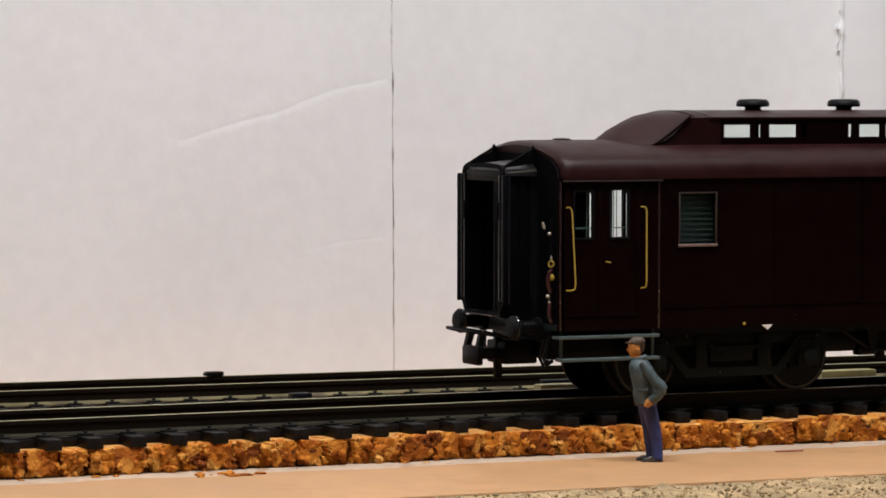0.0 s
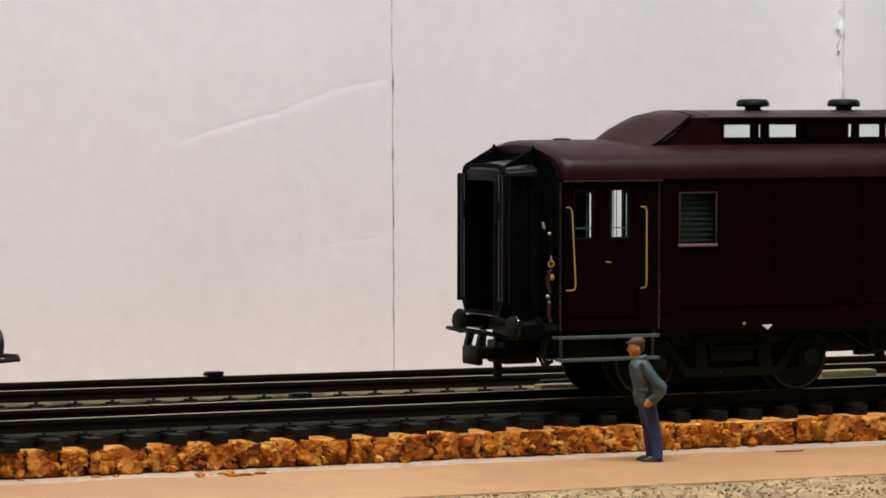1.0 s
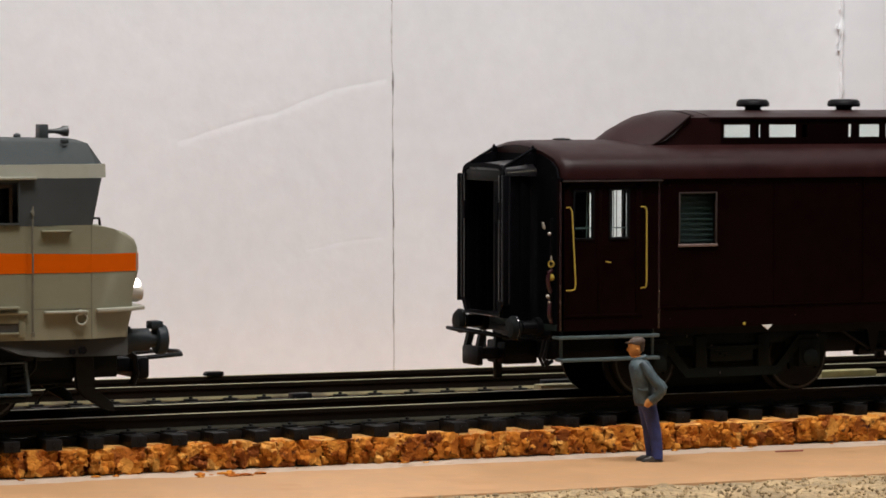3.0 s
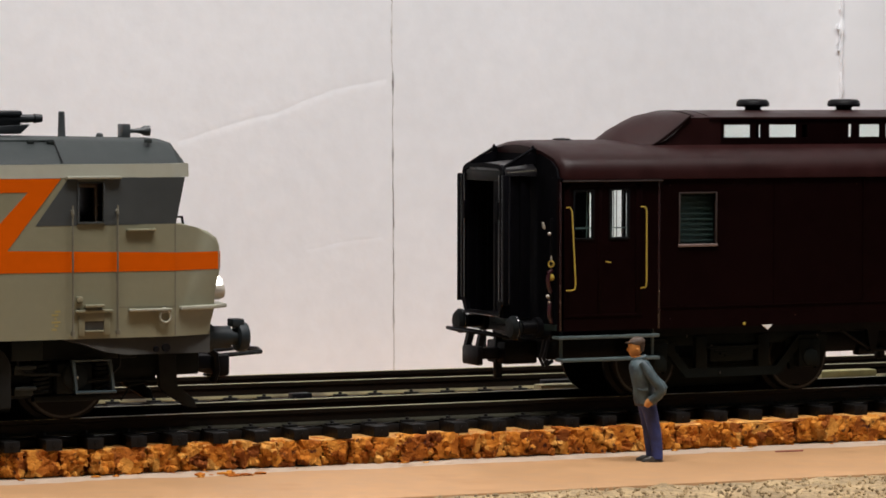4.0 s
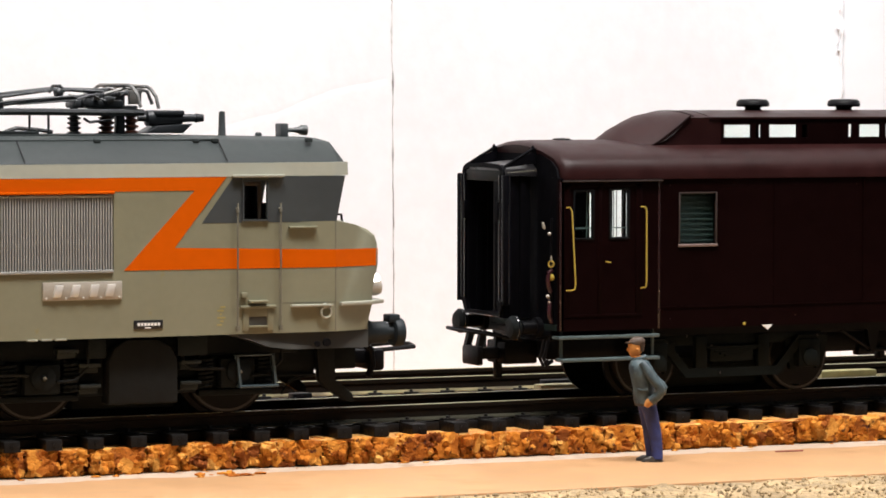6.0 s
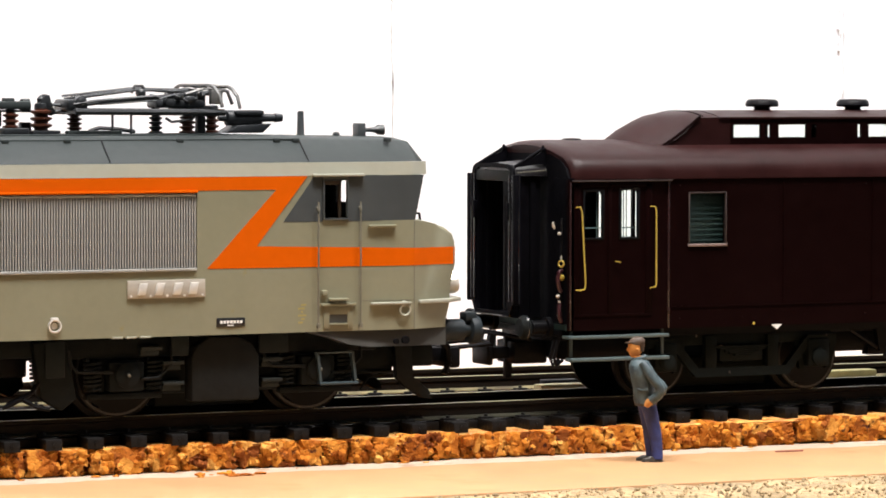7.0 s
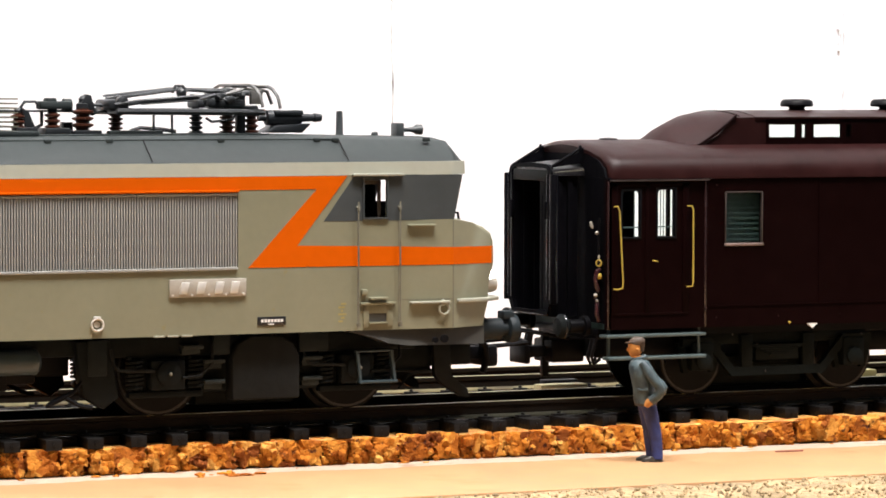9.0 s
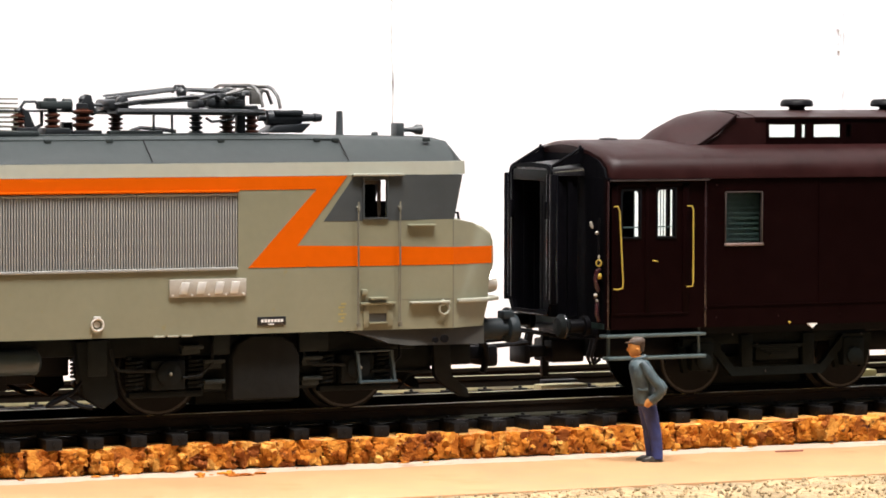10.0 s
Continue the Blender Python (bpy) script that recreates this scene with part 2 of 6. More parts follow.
def prism(bm, pts, axis, a, b, bevel=0.0):
    """A polygon extruded along an axis. pts: the two other coordinates, in the order x, y, z."""
    def put(p, c):
        return {"x": (c, p[0], p[1]), "y": (p[0], c, p[1]), "z": (p[0], p[1], c)}[axis]
    va, vb = [bm.verts.new(put(p, a)) for p in pts], [bm.verts.new(put(p, b)) for p in pts]
    fs = [bm.faces.new(va), bm.faces.new(vb[::-1])]
    k = len(pts)
    for i in range(k):
        fs.append(bm.faces.new((va[i], vb[i], vb[(i + 1) % k], va[(i + 1) % k])))
    if bevel:
        es = list({e for f in fs for e in f.edges})
        bmesh.ops.bevel(bm, geom=es, offset=bevel, segments=2, affect="EDGES", profile=0.5)


def pierced(bm, u0, u1, y0, y1, z0, z1, holes):
    """A wall along x, one piece, with rectangular openings (a, b, low, high) through it."""
    xs = sorted({u0, u1, *(h[0] for h in holes), *(h[1] for h in holes)})
    zs = sorted({z0, z1, *(h[2] for h in holes), *(h[3] for h in holes)})
    full = {}
    for i in range(len(xs) - 1):
        for k in range(len(zs) - 1):
            cx, cz = (xs[i] + xs[i + 1]) / 2, (zs[k] + zs[k + 1]) / 2
            full[i, k] = not any(a < cx < b and lo < cz < hi for a, b, lo, hi in holes)
    made_v = {}

    def v(i, y, k):
        if (i, y, k) not in made_v:
            made_v[i, y, k] = bm.verts.new((xs[i], (y0, y1)[y], zs[k]))
        return made_v[i, y, k]
    for (i, k), solid in full.items():
        if not solid:
            continue
        for y in (0, 1):
            bm.faces.new((v(i, y, k), v(i + 1, y, k), v(i + 1, y, k + 1), v(i, y, k + 1)))
        for di, dk, (p, q) in ((-1, 0, ((0, 0), (0, 1))), (1, 0, ((1, 0), (1, 1))), (0, -1, ((0, 0), (1, 0))), (0, 1, ((0, 1), (1, 1)))):
            if not full.get((i + di, k + dk)):
                bm.faces.new((v(i + p[0], 0, k + p[1]), v(i + q[0], 0, k + q[1]), v(i + q[0], 1, k + q[1]), v(i + p[0], 1, k + p[1])))


def sweep(bm, pts, r, seg=8, caps=True):
    """A round bar along a line of points; r may be one radius or one a point."""
    pts = [Vector(p) for p in pts]
    rr = r if isinstance(r, (list, tuple)) else [r] * len(pts)
    rings, s = [], None
    for i, p in enumerate(pts):
        d = (pts[min(i + 1, len(pts) - 1)] - pts[max(i - 1, 0)]).normalized()
        if s is not None and (s - d * s.dot(d)).length > 0.2:
            s = (s - d * s.dot(d)).normalized()
        else:
            s = d.cross(Vector((0, 0, 1)) if abs(d.z) < 0.9 else Vector((1, 0, 0))).normalized()
        u = s.cross(d)
        rings.append([bm.verts.new(p + (s * math.cos(2 * math.pi * j / seg) + u * math.sin(2 * math.pi * j / seg)) * rr[i]) for j in range(seg)])
    for a, b in zip(rings, rings[1:]):
        for j in range(seg):
            bm.faces.new((a[j], a[(j + 1) % seg], b[(j + 1) % seg], b[j]))
    if caps:
        bm.faces.new(rings[0][::-1])
        bm.faces.new(rings[-1])


def turned(bm, centre, axis, prof, seg=20):
    """A turned body: prof is (distance along the axis, radius)."""
    c, d = Vector(centre), Vector(axis).normalized()
    sweep(bm, [c + d * a for a, _ in prof], [max(r, 0.01) for _, r in prof], seg)


def loft(bm, rings, closed=True):
    rows = [[bm.verts.new(p) for p in ring] for ring in rings]
    k = len(rows[0])
    for a, b in zip(rows, rows[1:]):
        for j in range(k if closed else k - 1):
            bm.faces.new((a[j], a[(j + 1) % k], b[(j + 1) % k], b[j]))
    if closed:
        bm.faces.new(rows[0][::-1])
        bm.faces.new(rows[-1])


def ring(bm, centre, axis, big, small, n=20, seg=8):
    c, d = Vector(centre), Vector(axis).normalized()
    s = d.cross(Vector((0, 0, 1)) if abs(d.z) < 0.9 else Vector((1, 0, 0))).normalized()
    u = s.cross(d)
    rows = []
    for i in range(n):
        a = 2 * math.pi * i / n
        o = s * math.cos(a) + u * math.sin(a)
        rows.append([bm.verts.new(c + o * (big + small * math.cos(2 * math.pi * j / seg)) + d * small * math.sin(2 * math.pi * j / seg)) for j in range(seg)])
    for i in range(n):
        a, b = rows[i], rows[(i + 1) % n]
        for j in range(seg):
            bm.faces.new((a[j], a[(j + 1) % seg], b[(j + 1) % seg], b[j]))


def finish(bm, name, material, origin=(0, 0, 0), smooth=38):
    bmesh.ops.recalc_face_normals(bm, faces=bm.faces)
    bmesh.ops.translate(bm, verts=bm.verts, vec=[-c for c in origin])
    bmesh.ops.scale(bm, verts=bm.verts, vec=(S, S, S))
    me = bpy.data.meshes.new(name)
    for f in bm.faces:
        f.smooth = True
    limit = radians(smooth)
    for e in bm.edges:
        if len(e.link_faces) != 2 or e.calc_face_angle(3.0) > limit:
            e.smooth = False
    bm.to_mesh(me)
    bm.free()
    me.materials.append(material)
    return me


def part(name, bm, material, parent, label="", origin=None, at=None):
    """One mesh as a part of a thing. Coordinates are in the thing's own space unless an origin is given."""
    ob = new(name, finish(bm, name, material, origin or (0, 0, 0)))
    ob.parent = parent
    if at:
        ob.location = Vector(at) * S
    return tagged(ob, label) if label else ob


def parts(name, bm, material, parent, label="", origin=None):
    """Each separate piece of the mesh as a part of its own."""
    seen, groups = set(), []
    for v in bm.verts:
        if v in seen:
            continue
        stack, group = [v], []
        seen.add(v)
        while stack:
            q = stack.pop()
            group.append(q)
            for e in q.link_edges:
                o = e.other_vert(q)
                if o not in seen:
                    seen.add(o)
                    stack.append(o)
        groups.append(group)
    for group in groups:
        b2 = bmesh.new()
        copy = {v: b2.verts.new(v.co) for v in group}
        for f in {f for v in group for f in v.link_faces}:
            b2.faces.new([copy[v] for v in f.verts])
        part(name, b2, material, parent, label, origin)
    bm.free()


def solo(name, bm, material, label, category, at=(0, 0, 0), kind="", group="", turn=0.0):
    ob = new(name, finish(bm, name, material))
    ob.matrix_world = pose(at[0] * S, at[1] * S, at[2] * S, 0, 0, turn)
    return tagged(ob, label, category, group, kind)


def empty(name, label, category, at=(0, 0, 0), kind="", group="", turn=0.0):
    ob = new(name)
    ob.empty_display_size = 0.01
    ob.matrix_world = pose(at[0] * S, at[1] * S, at[2] * S, 0, 0, turn)
    return tagged(ob, label, category, group, kind)


def made(fn, *a, **k):
    bm = bmesh.new()
    fn(bm, *a, **k)
    return bm
# ---- the setting ----
BOARD_Z = -8.5
WALL_Y = 92.0
EDGE_TURN = -1.5           # the cork and the board lie slightly askew to the rails

# layout board: one sheet of pale plywood under both tracks
bm = bmesh.new()
prism(bm, [(-900, -36.4), (1400, -96.7), (1400, WALL_Y - 0.5), (-900, WALL_Y - 0.5)], "z", BOARD_Z - 9, BOARD_Z, 0.3)
solo("baseboard", bm, M_BOARD, "pale warm plywood layout board with a few marks", "board", kind="structure")

# scattered ground in front of the board
bm = bmesh.new()
nx, ny = 150, 24
rows = []
for i in range(nx + 1):
    row = []
    for j in range(ny + 1):
        x, y = -260 + 460 * i / nx, -130 + 70.5 * j / ny
        z = BOARD_Z - 0.35 + 0.55 * noise.noise((x * 0.45, y * 0.45, 0)) + 0.35 * noise.noise((x * 1.3, y * 1.3, 4))
        row.append(bm.verts.new((x, y, z)))
    rows.append(row)
for i in range(nx):
    for j in range(ny):
        bm.faces.new((rows[i][j], rows[i + 1][j], rows[i + 1][j + 1], rows[i][j + 1]))
solo("ground", bm, M_SAND, "coarse sandy scatter along the board's edge", "ground", kind="structure", turn=EDGE_TURN)

# table under everything
bm = bmesh.new()
box(bm, -900, 1400, -160, WALL_Y - 0.6, BOARD_Z - 30, BOARD_Z - 9.4, 1.0)
solo("table", bm, M_DARKROOM, "plain brown table under the layout", "table", kind="structure")

# room
bm = bmesh.new()
cove = [(116 + 16 * k / 12, WALL_Y - 3.6 * (k / 12) ** 2.2) for k in range(13)]
prism(bm, [(-1200, WALL_Y)] + cove + [(132, WALL_Y + 20), (-1200, WALL_Y + 20)], "z", -700, 1250)
solo("wall_north", bm, M_WALL, "white rough plaster wall with a vertical joint", "wall", kind="structure")
bm = bmesh.new()
prism(bm, [(132, WALL_Y + 6), (132.05, WALL_Y - 3.2), (134, WALL_Y - 3.4), (137, WALL_Y - 3.9), (140.0, WALL_Y - 4.3), (142.0, WALL_Y - 4.2), (143.0, WALL_Y - 3.0), (143.4, WALL_Y + 3.0), (1700, WALL_Y + 3), (1700, WALL_Y + 20), (132, WALL_Y + 20)], "z", -700, 1250)
solo("wall_panel", bm, M_PANEL, "smooth cool white wall panel beside the plaster", "wall", kind="structure")
for nm, b in (("wall_west", (-1220, -1200, -1600, 110)), ("wall_east", (1700, 1720, -1600, 130)), ("wall_south", (-1220, 1720, -1620, -1600))):
    bm = bmesh.new()
    box(bm, b[0], b[1], b[2], b[3], -700, 1250)
    solo(nm, bm, M_ROOM, "plain painted room wall", "wall", kind="structure")
bm = bmesh.new()
box(bm, -1220, 1720, -1620, 130, 1250, 1270)
solo("ceiling", bm, M_ROOM, "plain painted ceiling", "ceiling", kind="structure")
bm = bmesh.new()
box(bm, -1220, 1720, -1620, 130, -720, -700)
solo("floor", bm, M_DARKROOM, "plain brown room floor", "floor", kind="structure")


# ---- what moves ----
LOCO_ROWS = [(0.0, -101.6), (1.0, -88.2), (2.0, -74.9), (2.5, -68.15), (4.0, -47.6), (4.5, -41.0), (5.0, -33.93), (5.5, -27.28),
             (6.2, -17.8), (6.8, -9.5), (7.0, -6.87), (7.2, -4.75), (7.5, -2.41), (7.8, -1.0), (8.0, -0.42), (8.4, 0.0), (10.0, 0.0)]
COACH_ROWS = [(0.0, -8.78), (3.4, -8.78), (6.85, -8.78), (7.0, -6.95), (7.2, -4.8), (7.5, -2.41), (7.8, -1.0), (8.0, -0.45), (8.4, 0.0), (10.0, 0.0)]
WHEELS = []
# ---- electric locomotive; u along it from its middle ----
def half(u):
    """Half the body's width: the noses taper."""
    a = abs(u)
    return 17.0 if a <= 84.7 else 17.0 - (a - 84.7) * 0.375


def side_slab(bm, poly, sy, out=0.06, deep=0.15):
    """A thin skin with a polygonal outline (u, z) lying on the body's side."""
    va = [bm.verts.new((u, sy * (half(u) + out), z)) for u, z in poly]
    vb = [bm.verts.new((u, sy * (half(u) - deep), z)) for u, z in poly]
    bm.faces.new(va)
    bm.faces.new(vb[::-1])
    k = len(poly)
    for i in range(k):
        bm.faces.new((va[i], vb[i], vb[(i + 1) % k], va[(i + 1) % k]))


def across(bm, prof, inset=0.0):
    """A closed side outline (u, z) spanned over the body's tapering width."""
    va = [bm.verts.new((u, -half(u) + inset, z)) for u, z in prof]
    vb = [bm.verts.new((u, half(u) - inset, z)) for u, z in prof]
    bm.faces.new(va)
    bm.faces.new(vb[::-1])
    k = len(prof)
    for i in range(k):
        bm.faces.new((va[i], vb[i], vb[(i + 1) % k], va[(i + 1) % k]))


def insulator(bm, x, y, z0, z1, r, fins):
    prof = []
    h = (z1 - z0) / fins
    for i in range(fins):
        prof += [(i * h, r * 0.62), (i * h + h * 0.35, r), (i * h + h * 0.6, r), (i * h + h * 0.75, r * 0.62)]
    turned(bm, (x, y, z0), (0, 0, 1), prof + [(z1 - z0, r * 0.62)], 14)


def wheelset(parent, x, r, name="wheelset"):
    bm = bmesh.new()
    turned(bm, (0, -11, 0), (0, 1, 0), [(0, 0.9), (22, 0.9)], 10)
    ws = part(name, bm, M_WHEEL, parent, at=(x, 0, r))
    for sy in (-1, 1):
        bm = bmesh.new()
        turned(bm, (0, sy * 7.1, 0), (0, sy, 0), [(0, r + 0.9), (0.7, r + 0.85), (0.9, r + 0.1), (2.7, r), (2.75, r - 0.9), (2.3, r - 1.0),
                                                   (2.2, r * 0.35), (2.6, r * 0.3), (2.7, 0.6)], 36)
        w = part("wheel", bm, M_WHEEL, ws)
        bm = bmesh.new()
        ring(bm, (0, sy * 9.55, 0), (0, 1, 0), r - 0.42, 0.33, 36, 6)
        part("tyre", bm, M_TREAD, ws, "worn bright metal tyre")
    return ws


def nose_profile(s):
    pts = [(84.7, 12.9), (91.7, 12.9), (91.7, 17.2), (92.3, 18.6), (93.7, 22.8), (93.6, 26.6), (93.0, 27.9), (91.4, 28.9), (89.0, 29.6), (86.2, 30.3), (84.7, 30.3)]
    return [(s * u, z) for u, z in pts]


def locomotive():
    loco = empty("electric_locomotive", "beige and orange model electric locomotive with grey roof", "locomotive", (LOCO_MID, 0, 0))
    # body sides between the cabs: a long box with the grille let in
    bm = bmesh.new()
    for sy in (-1, 1):
        y0, y1 = sorted((sy * 17.0, sy * 15.8))
        pierced(bm, -62, 62, y0, y1, 12.9, 37.45, [(-44.6, 47.6, 22.9, 35.0)])
    parts("body_side", bm, M_BEIGE, loco)
    # dark core: the shade inside the body, given as colour
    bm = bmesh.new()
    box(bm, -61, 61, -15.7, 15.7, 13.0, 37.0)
    part("grille_shade_core", bm, M_GRILLEBACK, loco)
    # pale band under the roof, running round the cabs
    bm = bmesh.new()
    prof = [(-17.0, 37.47), (17.0, 37.47), (16.75, 39.55), (-16.75, 39.55)]
    loft(bm, [[(u, y * w, z) for y, z in prof] for u, w in ((-87.9, 0.86), (-85.2, 0.975), (-84, 1), (84, 1), (85.2, 0.975), (87.9, 0.86))])
    part("cant_rail_band", bm, M_BAND, loco, "pale grey band under the roof edge")
    # roof
    bm = bmesh.new()
    prof = [(-16.6, 39.57), (16.6, 39.57), (12.3, 43.15), (6, 43.7), (0, 43.85), (-6, 43.7), (-12.3, 43.15)]
    rings = []
    for u, w, dz in ((-87.5, 0.84, 0.0), (-86.4, 0.86, -0.0), (-84, 0.95, 0), (-60, 1, 0), (60, 1, 0), (84, 0.95, 0), (86.4, 0.86, 0), (87.5, 0.84, 0)):
        lift = 1.0 if abs(u) < 87 else 0.05
        drop = 0.0 if abs(u) <= 60 else -0.5 * (abs(u) - 60) / 26
        rings.append([(u, y * w, 39.57 + (z - 39.57) * lift + (drop if z > 40 else 0)) for y, z in prof])
    loft(bm, rings)
    roof = part("roof", bm, M_GREY, loco, "slate grey roof with sloping edges")
    for u in (33.6, 66.6, 0.5, -33.6, -66.6):
        bm = bmesh.new()
        for sy in (-1, 1):
            prism(bm, [(sy * 16.55, 39.85), (sy * 16.68, 39.85), (sy * 12.36, 43.24), (sy * 12.2, 43.24)], "x", u - 0.08, u + 0.08)
        parts("roof_seam", bm, M_BLACK, roof)
    for u in (-75, -62, -40, -15, 8, 18, 28, 46.5, 62.8, 66.0, 82):
        bm = bmesh.new()
        for sy in (-1, 1):
            box(bm, u - 0.55, u + 0.55, sy * 12.5 - 0.4, sy * 12.5 + 0.4, 42.65, 43.3, 0.1)
        parts("roof_lug", bm, M_GREY, roof)

    for sy in (-1, 1):
        bm = bmesh.new()
        box(bm, -66, 66, *sorted((sy * 12.0, sy * 12.45)), 42.95, 43.25, 0.08)
        part("roof_edge_strip", bm, M_GREY, roof)

    # both cabs
    for s in (-1, 1):
        # lower cab and nose
        bm = bmesh.new()
        across(bm, [(s * u, z) for u, z in ((62.0, 12.9), (84.7, 12.9), (84.7, 30.3), (62.0, 30.3))])
        lower = part("cab_lower", bm, M_BEIGE, loco)
        bm = bmesh.new()
        across(bm, nose_profile(s))
        edges = [e for e in bm.edges if len(e.link_faces) == 2 and abs(abs(e.verts[0].co.y) - half(e.verts[0].co.x)) < 1e-3
                 and abs(abs(e.verts[1].co.y) - half(e.verts[1].co.x)) < 1e-3 and e.verts[0].co.y * e.verts[1].co.y > 0
                 and min(abs(e.verts[0].co.x), abs(e.verts[1].co.x)) > 86]
        bmesh.ops.bevel(bm, geom=edges, offset=0.7, segments=3, affect="EDGES", profile=0.5)
        part("nose", bm, M_BEIGE, loco, "blunt rounded beige nose")
        bm = bmesh.new()
        for sy in (-1, 1):
            side_slab(bm, [(s * 84.62, 13.0), (s * 84.82, 13.0), (s * 84.82, 30.3), (s * 84.62, 30.3)], sy, 0.02)
            side_slab(bm, [(s * 75.0, 13.0), (s * 75.14, 13.0), (s * 75.14, 30.3), (s * 75.0, 30.3)], sy, 0.02)
            side_slab(bm, [(s * 67.9, 13.0), (s * 68.02, 13.0), (s * 68.02, 30.3), (s * 67.9, 30.3)], sy, 0.02)
            side_slab(bm, [(s * 75.3, 17.55), (s * 84.6, 17.5), (s * 84.6, 17.62), (s * 75.3, 17.67)], sy, 0.02)
        parts("panel_gap", bm, M_DULLRAIL, lower)
        # upper cab with real window openings
        bm = bmesh.new()
        for sy in (-1, 1):
            y0, y1 = sorted((sy * 16.95, sy * 16.1))
            x = lambda a, b: sorted((s * a, s * b))
            pierced(bm, *x(62.0, 78.5), y0, y1, 30.3, 37.45, [(*x(68.9, 73.2), 30.55, 36.8)])
        parts("cab_upper", bm, M_BEIGE, loco)
        bm = bmesh.new()
        for sy in (-1, 1):
            pts = [(78.5, 30.3), (84.9, 30.3), (86.4, 37.45), (78.5, 37.45)]
            va = [bm.verts.new((s * u, sy * (17.03 if u < 80 else 16.9), z)) for u, z in pts]
            vb = [bm.verts.new((s * u, sy * 16.2, z)) for u, z in pts]
            bm.faces.new(va), bm.faces.new(vb[::-1])
            for i in range(4):
                bm.faces.new((va[i], vb[i], vb[(i + 1) % 4], va[(i + 1) % 4]))
        for y0, y1, z0, z1 in ((-16.2, 16.2, 30.3, 31.2), (-16.2, 16.2, 36.7, 37.45), (-16.2, -14.4, 31.2, 36.7), (14.4, 16.2, 31.2, 36.7), (-0.8, 0.8, 31.2, 36.7)):
            lean = lambda z: s * (84.85 + 1.5 * (z - 30.3) / 7.15)
            va = [bm.verts.new(p) for p in ((lean(z0), y0, z0), (lean(z0), y1, z0), (lean(z1), y1, z1), (lean(z1), y0, z1))]
            vb = [bm.verts.new((v.co.x - s * 0.8, v.co.y, v.co.z)) for v in va]
            bm.faces.new(va), bm.faces.new(vb[::-1])
            for i in range(4):
                bm.faces.new((va[i], vb[i], vb[(i + 1) % 4], va[(i + 1) % 4]))
        part("windscreen", bm, M_DARKGREY, loco, "dark grey raked windscreen surround")
        bm = bmesh.new()
        for sy in (-1, 1):
            side_slab(bm, [(s * 62.1, 30.25), (s * 68.85, 30.25), (s * 68.85, 37.3), (s * 67.3, 37.3)], sy, 0.03)
            side_slab(bm, [(s * 73.25, 30.25), (s * 78.6, 30.25), (s * 78.6, 37.5), (s * 73.25, 37.5)], sy, 0.03)
        parts("cab_side_panel", bm, M_DARKGREY, loco, "dark grey panel round the cab window")
        for sy in (-1, 1):
            bm = bmesh.new()
            y = sy * 17.1
            for a, b, c, d in ((68.8, 69.0, 30.5, 36.9), (72.95, 73.25, 30.5, 36.9), (69.0, 72.95, 36.7, 36.9), (69.0, 72.95, 30.5, 30.75)):
                box(bm, *sorted((s * a, s * b)), y - 0.25, y + 0.25, c, d)
            part("window_frame", bm, M_DARKGREY, loco)
            bm = bmesh.new()
            box(bm, *sorted((s * 72.0, s * 72.5)), *sorted((sy * 15.4, sy * 15.9)), 30.7, 36.6, 0.08)
            box(bm, *sorted((s * 69.0, s * 72.5)), *sorted((sy * 15.4, sy * 15.9)), 36.0, 36.6, 0.08)
            part("window_sash", bm, M_CAP, loco, "brown sliding window sash")
        bm = bmesh.new()
        for sy in (-1, 1):
            box(bm, *sorted((s * 67.0, s * 75.8)), *sorted((sy * 16.9, sy * 17.7)), 37.3, 37.75, 0.12)
        parts("rain_strip", bm, M_BAND, loco)
        # cab inside: floor, seat, rear wall pieces
        bm = bmesh.new()
        box(bm, *sorted((s * 62.9, s * 84)), -16, 16, 30.32, 30.6)
        box(bm, *sorted((s * 62.05, s * 62.7)), -16, 16, 32.6, 37.4)
        box(bm, *sorted((s * 74, s * 77)), -9, -4, 30.6, 33.0, 0.4)
        box(bm, *sorted((s * 73.6, s * 74.8)), -9, -4, 31, 35.8, 0.4)
        box(bm, *sorted((s * 79, s * 85.0)), -13, 13, 30.6, 31.9, 0.3)
        part("cab_desk", bm, M_BLACK, loco, "black cab desk and seat")
        # paint scheme: long arrow in orange
        for sy in (-1, 1):
            bm = bmesh.new()
            side_slab(bm, [(s * u, z) for u, z in ((0, 35.3), (60.9, 35.35), (49.3, 23.2), (84.7, 23.05), (84.7, 25.85), (57.6, 26.55), (66.2, 37.43), (0, 37.43))], sy, 0.05)
            side_slab(bm, [(s * u, z) for u, z in ((84.7, 23.05), (93.1, 23.0), (93.1, 25.75), (84.7, 25.85))], sy, 0.06)
            stripe = part("orange_stripe", bm, M_ORANGE, loco, "bright orange arrow stripe")
            bm = bmesh.new()
            box(bm, *sorted((0.0, s * 47.7)), *sorted((sy * 16.9, sy * 17.45)), 35.02, 35.4, 0.08)
            part("stripe_ledge", bm, M_ORANGE, stripe)
        bm = bmesh.new()
        box(bm, *sorted((s * 93.4, s * 93.85)), -13.0, 13.0, 23.0, 25.75, 0.1)
        part("orange_stripe", bm, M_ORANGE, loco, "bright orange stripe across the nose")
